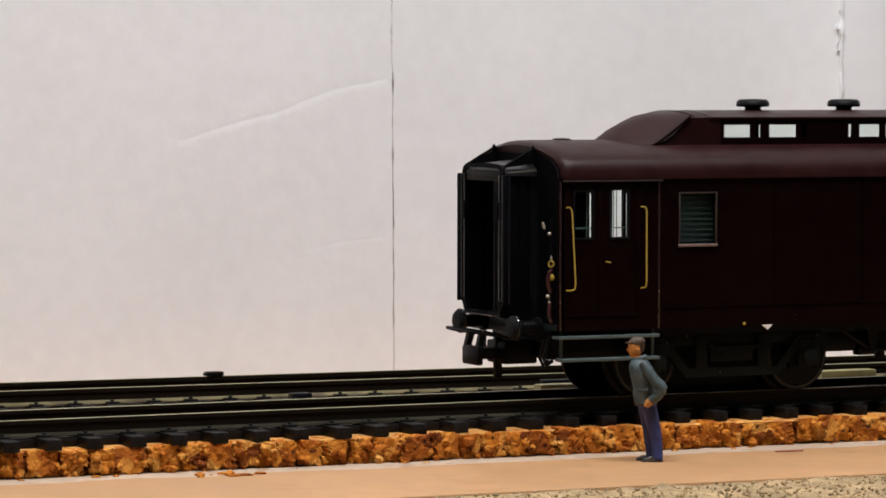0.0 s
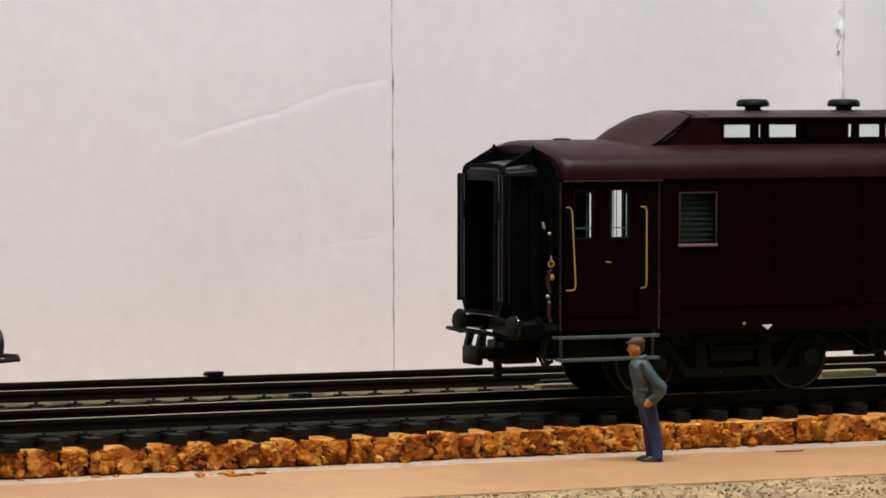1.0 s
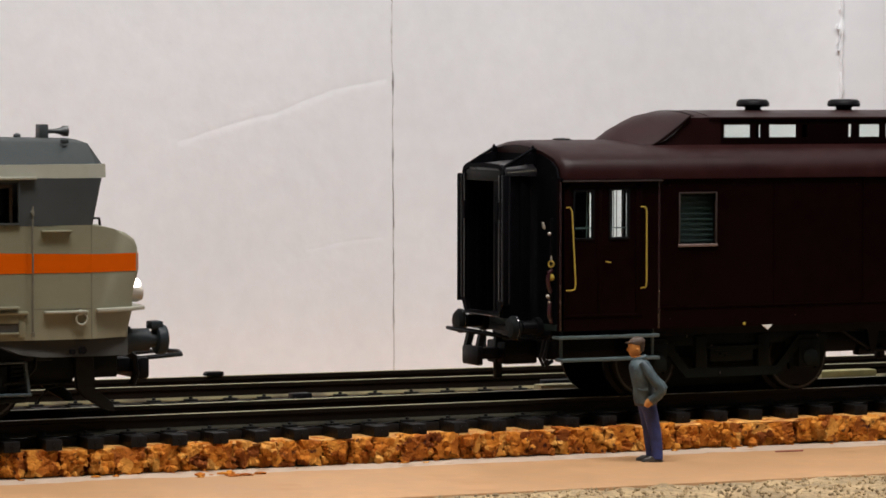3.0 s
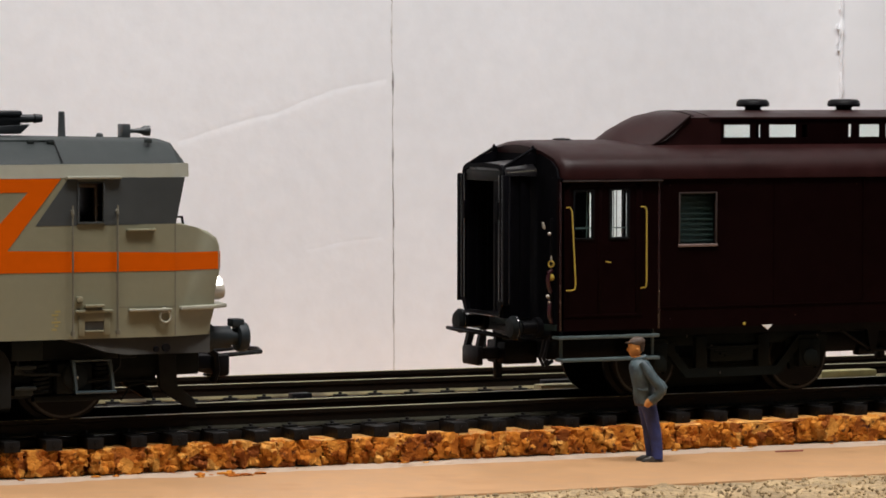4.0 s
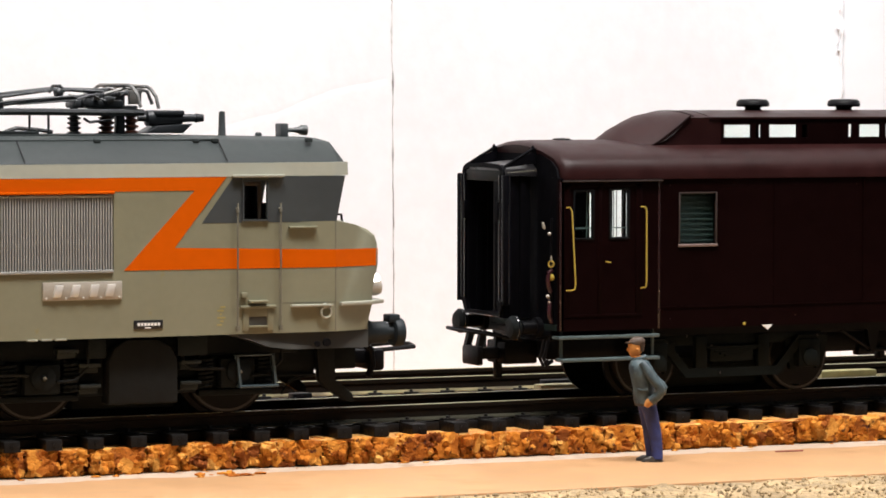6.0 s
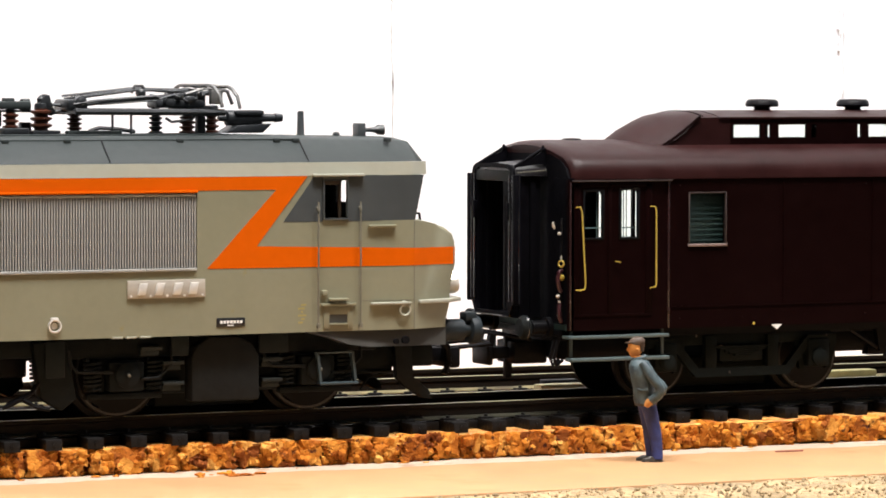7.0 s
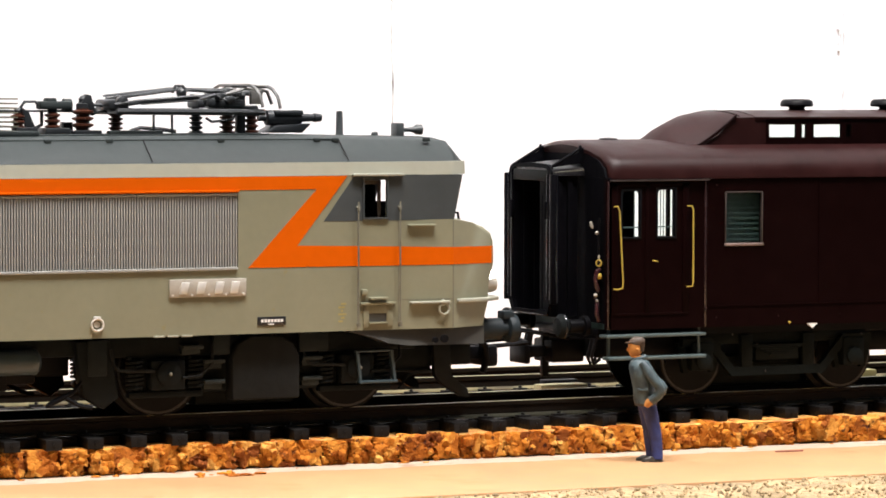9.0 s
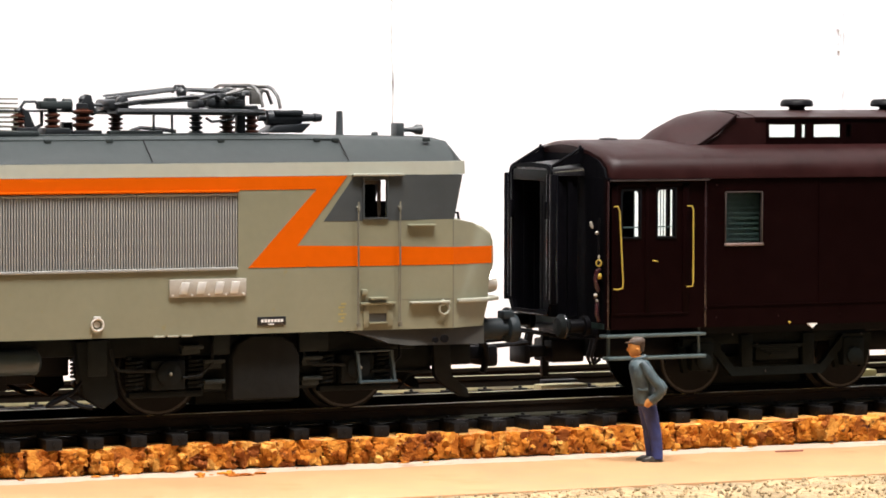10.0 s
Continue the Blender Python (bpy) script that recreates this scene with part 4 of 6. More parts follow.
        sweep(bm, [P(33.0, 3.8, 49.9), P(44.0, 3.0, 51.1), P(54.0, 2.0, 50.9)], 0.22, 6)
        turned(bm, P(44.2, -1.6, 50.4), (0, -1, 0), [(-0.6, 0.7), (0.5, 0.7), (0.8, 0.3)], 10)
        turned(bm, P(33.4, -3.6, 48.9), (0, -1, 0), [(-0.6, 1.0), (0.5, 1.0), (0.8, 0.4)], 12)
        sweep(bm, [P(43.2, 0, 50.4), P(43.8, 0, 51.5), P(45.0, 0, 51.5), P(45.8, 0, 50.6)], 0.26, 6)
        part("arm", bm, M_PANTO, pan)
        bm = bmesh.new()
        box(bm, *sorted((sx * 31.4, sx * 34.8)), -3.4, 3.4, 47.6, 49.4, 0.5)
        box(bm, *sorted((sx * 46.6, sx * 54.8)), -2.4, 2.4, 48.0, 49.3, 0.4)
        box(bm, *sorted((sx * 50.0, sx * 57.4)), -1.8, 1.8, 47.2, 48.4, 0.3)
        box(bm, *sorted((sx * 54.2, sx * 55.6)), -0.7, 0.7, 43.9, 50.6, 0.2)
        sweep(bm, [P(48.0, -2.6, 46.4), P(49.0, -2.6, 45.8), P(52.5, -2.6, 46.2), P(53.4, -2.6, 47.4)], 0.24, 6)
        for u, z, r in ((48.4, 48.9, 0.8), (50.2, 49.8, 0.6), (52.0, 49.2, 0.75), (53.4, 50.2, 0.5)):
            turned(bm, P(u, -2.9, z), (0, -1, 0), [(-0.8, r), (0.6, r), (0.8, r * 0.5)], 10)
        sweep(bm, [P(46.6, -3.4, 49.4), P(49.0, -3.6, 50.1), P(51.6, -3.4, 49.0), P(54.4, -3.2, 50.2)], 0.22, 6)
        sweep(bm, [P(47.4, 2.6, 50.0), P(51.0, 2.8, 49.2), P(55.0, 2.4, 50.4)], 0.26, 6)
        part("spring_gear", bm, M_PANTO, pan)
        bm = bmesh.new()
        for u, z in ((54.0, 51.6), (57.0, 51.4)):
            sweep(bm, [P(u + 0.6, -10.2, z - 3.4), P(u + 0.4, -9.6, z - 1.6), P(u, -8.4, z - 0.4), P(u, -6.6, z), P(u, 6.6, z), P(u, 8.4, z - 0.4), P(u - 0.4, 9.6, z - 1.6), P(u - 0.6, 10.2, z - 3.0)], 0.28, 8)
        for y in (-6.4, -3, 3, 6.4):
            sweep(bm, [P(53.8, y, 51.6), P(57.2, y, 51.4)], 0.24, 6)
        for y in (-4.4, 4.4):
            sweep(bm, [P(50.6, y, 50.2), P(54.4, y, 51.2), P(57.0, y, 50.6), P(55.6, y, 48.8)], 0.26, 6)
            box(bm, *sorted((sx * 54.8, sx * 56.8)), y - 0.5, y + 0.5, 48.6, 50.8, 0.15)
        sweep(bm, [P(54.5, 0, 50.4), P(57.4, 0, 51.2), P(59.6, 0, 50.6), P(60.4, 0, 48.6)], 0.3, 6)
        part("contact_bow", bm, M_BOW, pan, "worn pale contact bow with curved horns")
        bm = bmesh.new()
        turned(bm, P(58.0, 0, 46.4), (sx, 0, 0), [(0, 0.5), (1.2, 0.6), (1.4, 1.25), (7.2, 1.25), (7.4, 0.7), (9.6, 0.6), (9.8, 0.75), (11.0, 0.6)], 16)
        prism(bm, [(sx * 58.4, 44.0), (sx * 64.8, 44.0), (sx * 66.4, 45.5), (sx * 60.5, 45.2)], "y", -2.4, 2.4, 0.2)
        box(bm, *sorted((sx * 60.4, sx * 65.4)), -1.5, 1.5, 46.8, 47.6, 0.3)
        part("air_cylinder", bm, M_PANTO, pan, "grey-green air cylinder of the pantograph")
        bm = bmesh.new()
        turned(bm, P(72.3, 0.0, 43.2), (0, 0, 1), [(0, 0.75), (0.5, 0.62), (4.2, 0.5), (4.3, 0.3)], 12)
        part("aerial", bm, M_DARKGREY, roof, "short dark aerial stub")
        bm = bmesh.new()
        box(bm, *sorted((sx * 82.0, sx * 83.4)), -1.2, 1.2, 43.0, 45.5, 0.2)
        for y in (-0.6, 0.6):
            turned(bm, P(83.2, y, 44.4), (sx, 0, 0), [(0, 0.35), (1.6, 0.35), (2.6, 0.5), (3.2, 0.85), (3.5, 0.85)], 14)
        part("horn", bm, M_DARKGREY, roof, "pair of dark roof horns")
        bm = bmesh.new()
        turned(bm, P(78.6, 0, 43.2), (0, 0, 1), [(0, 0.6), (0.7, 0.55), (0.9, 0.3)], 10)
        part("roof_knob", bm, M_DARKGREY, roof)
    return loco


LOCO = locomotive()


# ---- coach; v along it from its end ----
ROOF = [(-16.35, 36.35), (-16.3, 37.6), (-15.6, 39.3), (-13.6, 40.6), (-9.5, 41.7), (-4.5, 42.4), (0, 42.6),
        (4.5, 42.4), (9.5, 41.7), (13.6, 40.6), (15.6, 39.3), (16.3, 37.6), (16.35, 36.35)]
LONG = 234.0


def coach():
    car = empty("passenger_coach", "dark brown model mail coach with raised clerestory roof", "coach", (COACH_END, 0, 0))
    # sides with their window openings
    near = [(4.7, 8.4, 26.6, 34.6), (11.3, 15.0, 26.6, 34.8), (24.4, 31.4, 25.4, 34.0)]
    far = [(24.1, 25.5, 25.4, 34.6), (28.6, 30.8, 25.4, 34.6), (31.3, 32.1, 25.4, 34.6)]
    for wall, y in ((near, -15.6), (far, 15.6)):
        bm = bmesh.new()
        pierced(bm, 2.1, LONG - 2.1, y - 0.4, y + 0.4, 11.6, 36.3, wall)
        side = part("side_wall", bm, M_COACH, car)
        # raised bead lines and panel strips
        s = -1 if y < 0 else 1
        yy = sorted((s * 15.98, s * 16.14))
        bm = bmesh.new()
        box(bm, 20.35, 20.75, *yy, 11.7, 36.0, 0.04)
        box(bm, 2.12, 2.45, *yy, 11.7, 36.0, 0.04)
        parts("bead", bm, M_BEAD, side)
        bm = bmesh.new()
        for k in range(5):
            box(bm, 42.5 + 17.5 * k, 42.75 + 17.5 * k, *yy, 15.3, 36.0)
        box(bm, 21, LONG - 2, *yy, 15.0, 15.25)
        parts("panel_strip", bm, M_COACH, side)
        bm = bmesh.new()
        box(bm, 2.6, 21.0, *sorted((s * 16.0, s * 16.65)), 36.0, 36.22, 0.05)
        part("gutter", bm, M_GUTTER, side)
        bm = bmesh.new()
        for u in (22, 34, 46, 58, 70):
            for z in (13.2, 35.2):
                turned(bm, (u + 0.7, s * 15.95, z), (0, s, 0), [(0, 0.16), (0.18, 0.1)], 6)
        turned(bm, (20.55, s * 16.0, 14.8), (0, s, 0), [(0, 0.3), (0.35, 0.25)], 8)
        part("rivet", bm, M_BEAD, side)
    bm = bmesh.new()
    prism(bm, [(40.3, 11.75), (42.3, 11.75), (41.4, 10.9)], "y", -16.12, -15.7)
    part("label_plate", bm, M_WHITE, car, "tiny white triangular label")
    bm = bmesh.new()
    turned(bm, (36.9, -15.95, 12.0), (0, -1, 0), [(0, 0.28), (0.2, 0.2)], 8)
    part("yellow_stud", bm, M_BRASS, car, "tiny yellow stud")
    # double door of the vestibule
    bm = bmesh.new()
    for a, b in ((3.0, 4.1), (9.2, 9.9), (16.2, 17.4)):
        box(bm, a, b, -16.14, -15.98, 14.2, 35.6, 0.04)
    box(bm, 3.0, 17.4, -16.14, -15.98, 13.9, 14.3, 0.04)
    box(bm, 3.0, 17.4, -16.14, -15.98, 35.2, 35.7, 0.04)
    door = part("door", bm, M_COACH, car)
    for a, b, lo, hi in near[:2]:
        bm = bmesh.new()
        for q in ((a - 0.1, a + 0.22, lo, hi), (b - 0.22, b + 0.1, lo, hi), (a, b, lo - 0.1, lo + 0.2), (a, b, hi - 0.25, hi + 0.1)):
            box(bm, q[0], q[1], -16.15, -15.4, q[2], q[3], 0.05)
        prism(bm, [(a, hi), (a, hi - 1.2), (a + 0.5, hi - 0.35), (a + 1.2, hi)], "y", -16.1, -15.5)
        prism(bm, [(b, hi), (b - 1.2, hi), (b - 0.5, hi - 0.35), (b, hi - 1.2)], "y", -16.1, -15.5)
        fr = part("window_frame", bm, M_BLACK, door)
        bm = bmesh.new()
        box(bm, a, b, -15.7, -15.55, lo, hi)
        pane = part("pane", bm, M_GLASS, door)
        pane.visible_shadow = False
    bm = bmesh.new()
    for a, b, lo, hi in near[:2]:
        box(bm, a, b, -15.3, -15.1, lo + 1.7, lo + 1.9)
    for x in (7.55, 11.95, 12.5, 13.05):
        box(bm, x - 0.05, x + 0.05, -15.28, -15.12, 26.6, 34.6)
    parts("window_bar", bm, M_STEP, door)
    bm = bmesh.new()
    sweep(bm, [(10.6, -16.1, 22.9), (10.6, -16.5, 22.9), (11.4, -16.5, 22.75)], 0.11, 6)
    part("door_handle", bm, M_BRASS, door, "small brass door handle")
    # yellow grab rails
    for pts in ([(4.0, -16.0, 31.8), (4.3, -16.9, 31.9), (4.6, -17.0, 31.2), (5.3, -17.0, 19.4), (5.15, -17.0, 18.5), (4.4, -16.9, 18.3), (4.0, -16.0, 18.3)],
                [(17.4, -16.0, 31.8), (17.8, -16.9, 31.8), (18.0, -17.0, 31.2), (18.05, -17.0, 19.3), (17.9, -17.0, 18.6), (17.4, -16.0, 18.4)]):
        bm = bmesh.new()
        sweep(bm, [(x - (0.7 if pts[0][0] < 10 else 0.3), y, z) for x, y, z in pts], 0.145, 6)
        part("grab_rail", bm, M_BRASS, car, "yellow bent grab rail")
    # side window with pale frame, sill and bars behind the glass
    bm = bmesh.new()
    a, b, lo, hi = near[2]
    for q in ((a - 0.10, a + 0.10, lo, hi), (b - 0.10, b + 0.10, lo, hi), (a, b, hi - 0.10, hi + 0.10)):
        box(bm, q[0], q[1], -16.2, -15.7, q[2], q[3], 0.04)
    win = part("window", bm, M_GUTTER, car, "window with thin dull metal frame")
    bm = bmesh.new()
    box(bm, a - 0.2, b + 0.2, -16.3, -15.6, lo - 0.35, lo + 0.1, 0.1)
    part("sill", bm, M_SILL, win, "pale sill")
    bm = bmesh.new()
    box(bm, a, b, -15.75, -15.6, lo, hi)
    pane = part("pane", bm, M_GLASS, win)
    pane.visible_shadow = False
    bm = bmesh.new()
    for k in range(9):
        box(bm, a, b, -15.2, -15.0, lo + 0.6 + k * 0.88, lo + 0.76 + k * 0.88)
    parts("window_bar", bm, M_BARS, win)
    bm = bmesh.new()
    box(bm, 23.5, 36.0, -13.6, -12.9, 13, 36)
    box(bm, 2.0, LONG - 2, -15.2, 15.2, 11.7, 12.6)
    part("partition", bm, M_INNER, car, "dark green inner partition")
    bm = bmesh.new()
    pierced(bm, 2.4, 20.2, 7.0, 7.4, 12.6, 36.0, [(11.0, 20.2, 24.5, 35.5)])
    box(bm, 36.5, 37.2, -15, 15, 12.6, 36.2)
    part("inner_wall", bm, M_COACH, car)

    # roof
    bm = bmesh.new()
    rings = []
    for v, k, dz in ((2.0, 0.95, -0.75), (2.4, 0.975, -0.4), (3.1, 0.992, -0.12), (4.2, 1, 0), (LONG - 4.2, 1, 0), (LONG - 3.1, 0.992, -0.12), (LONG - 2.4, 0.975, -0.4), (LONG - 2.0, 0.95, -0.75)):
        bow = 0.7 if v < 50 else -0.7
        rings.append([(v + bow * (y / 16) ** 2, y * k, max(z + (dz if z > 37 else 0), 36.35)) for y, z in ROOF])
    loft(bm, rings)
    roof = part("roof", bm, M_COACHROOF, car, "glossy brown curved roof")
    bm = bmesh.new()
    for v in (21.5, 30, 38, 46.5, 55, 63.5, 72, 90, 110, 130):
        loft(bm, [[(v + d, y * 1.004, z + 0.07 * (z > 37)) for y, z in ROOF[1:-1]] for d in (-0.1, 0.1)], closed=False)
    parts("roof_strap", bm, M_COACHROOF, roof)
    bm = bmesh.new()
    turned(bm, (10.8, 0, 42.2), (0, 0, 1), [(0, 1.6), (0.3, 1.7), (0.6, 1.5), (0.7, 0.4)], 16)
    part("roof_cap", bm, M_BLACK, roof)
    # clerestory: sloping rounded end, then pierced sides under a shallow roof
    def section(v, zs, zr, low=40.2, w=9.0):
        top = [(v, -w + 2 * w * k / 10, zs + (zr - zs) * (1 - ((k - 5) / 5) ** 2)) for k in range(11)]
        return [(v, -w, low)] + top + [(v, w, low)]
    bm = bmesh.new()
    loft(bm, [section(v, a, b) for v, a, b in ((18.7, 40.2, 42.4), (19.6, 40.5, 43.4), (21.0, 40.9, 44.6), (23.2, 41.3, 45.8), (25.4, 42.4, 46.7), (27.0, 43.4, 47.0),
                                               (28.7, 44.9, 47.15), (30.3, 46.3, 47.3), (36.0, 46.4, 47.5), (36.3, 46.4, 47.5))])
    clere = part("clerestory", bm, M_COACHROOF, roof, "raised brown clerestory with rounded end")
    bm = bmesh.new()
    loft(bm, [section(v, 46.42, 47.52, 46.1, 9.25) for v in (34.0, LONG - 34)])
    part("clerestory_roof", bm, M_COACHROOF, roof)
    bm = bmesh.new()
    holes = [(36.9, 42.2), (43.0, 44.2), (45.7, 51.2), (52.1, 53.2), (61.4, 62.2), (63.6, 67.9), (68.8, 70.2)] + [(72.6 + 8.9 * k, 78.4 + 8.9 * k) for k in range(13)]
    pierced(bm, 36.2, LONG - 36, -9.0, -8.4, 40.3, 46.2, [(a, b, 42.9, 45.1) for a, b in holes])
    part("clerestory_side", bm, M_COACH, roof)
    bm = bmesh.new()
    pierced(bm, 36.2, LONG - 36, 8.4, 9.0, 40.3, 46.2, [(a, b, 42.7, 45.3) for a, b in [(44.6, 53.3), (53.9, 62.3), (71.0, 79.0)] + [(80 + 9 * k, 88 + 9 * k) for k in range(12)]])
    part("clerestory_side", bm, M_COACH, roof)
    for a, b in holes[:7]:
        bm = bmesh.new()
        box(bm, a, b, -8.75, -8.65, 42.9, 45.1)
        pane = part("pane", bm, M_GLASS, clere)
        pane.visible_shadow = False
    bm = bmesh.new()
    for k in range(26):
        v = 22.0 + 8.2 * k / 25
        zs = 41.2 + 5.2 * (k / 25) ** 1.25
        turned(bm, (v, -9.05, zs), (0, -1, 0.4), [(0, 0.3), (0.3, 0.22)], 6)
    for k in range(24):
        a = -8.8 + 17.6 * k / 23
        turned(bm, (31.0, a, 46.45 + 0.9 * (1 - (a / 9) ** 2)), (0, 0, 1), [(0, 0.18), (0.22, 0.12)], 6)
    part("rivet", bm, M_COACH, clere)
    for v in (47.7, 66.0, 84.3, 102.6, 120.9, 139, 157, 176):
        bm = bmesh.new()
        turned(bm, (v, 0, 47.3), (0, 0, 1), [(0, 1.7), (0.5, 1.3), (0.75, 1.5), (0.8, 2.75), (1.1, 2.9), (1.7, 2.75), (2.05, 2.3), (2.1, 0.5)], 22)
        part("roof_ventilator", bm, M_BLACK, roof, "black mushroom roof ventilator")

    # ends
    for s, e in ((1, 0.0), (-1, LONG)):
        def E(v):
            return e + s * v
        bm = bmesh.new()
        x0, x1 = sorted((E(2.2), E(2.9)))
        pierced_y = [(-16, -7.6), (7.6, 16)]
        for a, b in pierced_y:
            box(bm, x0, x1, a, b, 11.6, 36.6)
        prism(bm, [(y * 0.93, z - 1.3 if z > 37 else z) for y, z in ROOF], "x", *sorted((E(2.3), E(2.9))))
        box(bm, x0, x1, -7.6, 7.6, 33.0, 36.6)
        parts("end_wall", bm, M_GANG, car, "black coach end wall")
        # gangway: folds, frame, hood
        bm = bmesh.new()
        box(bm, *sorted((E(2.3), E(2.9))), -7.6, 7.6, 12, 36)
        gang = part("gangway", bm, M_GANG, car, "black folded gangway bellows")
        for k in range(5):
            x = E(1.2 - k * 1.0)
            q = 7.6 if k % 2 else 7.3
            bm = bmesh.new()
            ra = [[bm.verts.new((xx, sy * w, z)) for sy, z in ((-1, 13.5 + d * 0.4), (1, 13.5 + d * 0.4), (1, 37.6 - d), (-1, 37.6 - d))]
                  for xx, w, d in ((x, q, 0), (x - s * 0.95, q, 0), (x - s * 0.95, q - 0.9, 0.9), (x, q - 0.9, 0.9))]
            for i in range(4):
                a, b = ra[i], ra[(i + 1) % 4]
                for j in range(4):
                    bm.faces.new((a[j], a[(j + 1) % 4], b[(j + 1) % 4], b[j]))
            part("fold", bm, M_GANG, gang)
        bm = bmesh.new()
        x0, x1 = sorted((E(-3.3), E(-4.0)))
        outer = [(-7.75, 16.0), (-6.4, 13.6), (6.4, 13.6), (7.75, 16.0), (7.75, 37.2), (7.3, 38.1), (6.4, 38.6), (0, 38.9), (-6.4, 38.6), (-7.3, 38.1), (-7.75, 37.2)]
        inner = [(-6.55, 16.0), (-5.8, 14.3), (5.8, 14.3), (6.55, 16.0), (6.55, 36.8), (6.6, 37.6), (5.6, 38.0), (0, 38.1), (-5.6, 38.0), (-6.6, 37.6), (-6.55, 36.8)]
        ra = [[bm.verts.new((x, y, z)) for y, z in loop] for x, loop in ((x0, outer), (x1, outer), (x1, inner), (x0, inner))]
        for i in range(4):
            a, b = ra[i], ra[(i + 1) % 4]
            for j in range(11):
                bm.faces.new((a[j], a[(j + 1) % 11], b[(j + 1) % 11], b[j]))
        box(bm, x0 - 0.4, x1 + 0.1, -8.9, -8.0, 15.6, 37.0, 0.15)
        box(bm, x0 - 0.4, x1 + 0.1, 8.0, 8.9, 15.6, 37.0, 0.15)
        for y in (-6.3, 6.3):
            box(bm, x0 - 0.5, x0 + 0.2, y - 0.3, y + 0.3, 29.5, 32.5, 0.1)
        part("gangway_frame", bm, M_GANG, gang, "black upright gangway frame")
        bm = bmesh.new()
        for y in (-7.75, 7.75, -6.6, 6.6):
            sweep(bm, [(E(-4.0), y, 16.2), (E(-4.0), y, 37.0)], 0.24, 10)
        for y in (-8.85, 8.85):
            sweep(bm, [(E(-3.4), y, 15.8), (E(-3.4), y, 36.8)], 0.26, 10)
        sweep(bm, [(E(-4.0), -7.75, 16.0), (E(-4.0), -6.4, 13.65), (E(-4.0), 6.4, 13.65), (E(-4.0), 7.75, 16.0)], 0.09, 6)
        parts("frame_edge", bm, M_GLOSSBLACK, gang, "glossy black rounded edge")
        bm = bmesh.new()
        box(bm, *sorted((E(-3.2), E(-3.9))), -6.35, 6.35, 35.9, 37.7, 0.1)
        part("roller_blind", bm, M_BOGIE2, gang)
        bm = bmesh.new()
        loft(bm, [[(E(v), y, z + dz) for y, z, dz in ((-8.0, 36.8, 0), (-7.6, 37.8, d * 0.3), (-6.2, 38.3, d * 0.8), (0, 38.7, d), (6.2, 38.3, d * 0.8), (7.6, 37.8, d * 0.3), (8.0, 36.8, 0), (0, 36.4, 0))] for v, d in ((-3.6, 0.0), (-1.5, 0.35), (0.6, 0.55), (2.2, 0.6))])
        part("hood", bm, M_HOOD, gang, "glossy black hood over the gangway")
        bm = bmesh.new()
        for y0 in (-8.05, 8.05):
            for k in range(11):
                turned(bm, (E(-3.2 + 0.5 * k), y0, 37.35 + 0.035 * k), (0, math.copysign(1, y0), 0.3), [(0, 0.17), (0.2, 0.12)], 6)
        part("hood_rivet", bm, M_DULLRAIL, gang, "row of small pale rivets")
        bm = bmesh.new()
        for y in (-7.2, 7.2):
            prism(bm, [(E(-3.4), 38.2), (E(-3.2), 38.2), (E(0.9), 38.7), (E(2.5), 38.7), (E(2.5), 41.0), (E(1.8), 41.3), (E(1.3), 40.6), (E(-3.4), 38.55)], "y", y - 0.16, y + 0.16)
            sweep(bm, [(E(-3.4), y, 38.4), (E(1.6), y, 41.2), (E(2.4), y, 41.2)], 0.24, 6)
            turned(bm, (E(1.7), y, 41.0), (0, 0, 1), [(0, 0.35), (0.5, 0.3), (0.8, 0.15)], 8)
        part("hood_stay", bm, M_GANG, gang)
        # buffers, coupling, hoses, end fittings
        for y in (-10.1, 10.1):
            bm = bmesh.new()
            turned(bm, (E(1.5), y, 12.0), (-s, 0, 0), [(0, 1.7), (0.8, 1.7), (0.9, 1.15), (3.4, 1.1), (3.5, 0.8), (4.6, 0.8)], 16)
            buf = part("buffer", bm, M_BLACK, car)
            bm = bmesh.new()
            turned(bm, (E(-1.9), y, 12.0), (-s, 0, 0), [(0, 0.8), (0.5, 1.5), (0.9, 2.05), (1.5, 2.05), (2.1, 1.5), (2.2, 0.2)], 24)
            head = part("buffer_head", bm, M_BOGIE, buf, "dark round buffer head")
            bm = bmesh.new()
            ring(bm, (E(-3.1), y, 12.0), (1, 0, 0), 2.0, 0.12, 24, 6)
            part("rim", bm, M_GLOSSBLACK, head)
        bm = bmesh.new()
        box(bm, *sorted((E(1.8), E(5))), -13.5, 13.5, 10.5, 11.6, 0.2)
        box(bm, *sorted((E(4.5), E(19))), -10.5, 10.5, 6.4, 10.6, 0.4)
        part("buffer_beam", bm, M_BLACK, car)
        bm = bmesh.new()
        box(bm, *sorted((E(-5.5), E(8))), -1.3, 1.3, 6.3, 8.2, 0.3)
        box(bm, *sorted((E(-1.5), E(4.6))), -3.5, 3.5, 5.5, 9.3, 0.4)
        box(bm, *sorted((E(-6.3), E(-5.2))), -3.1, 3.1, 5.4, 8.6, 0.4)
        for y in (-2.2, 2.2):
            prism(bm, [(E(-6.2), 8.2), (E(-5.2), 8.2), (E(-4.4), 10.7), (E(-5.6), 10.7)], "y", y - 0.5, y + 0.5)
        sweep(bm, [(E(1), -4.6, 9.6), (E(-4.0), -4.6, 10.5), (E(-8.4), -4.2, 11.2), (E(-9.4), 0, 11.4), (E(-8.4), 4.2, 11.4), (E(-4.0), 4.6, 10.8), (E(1), 4.6, 9.9)], 0.32, 6)
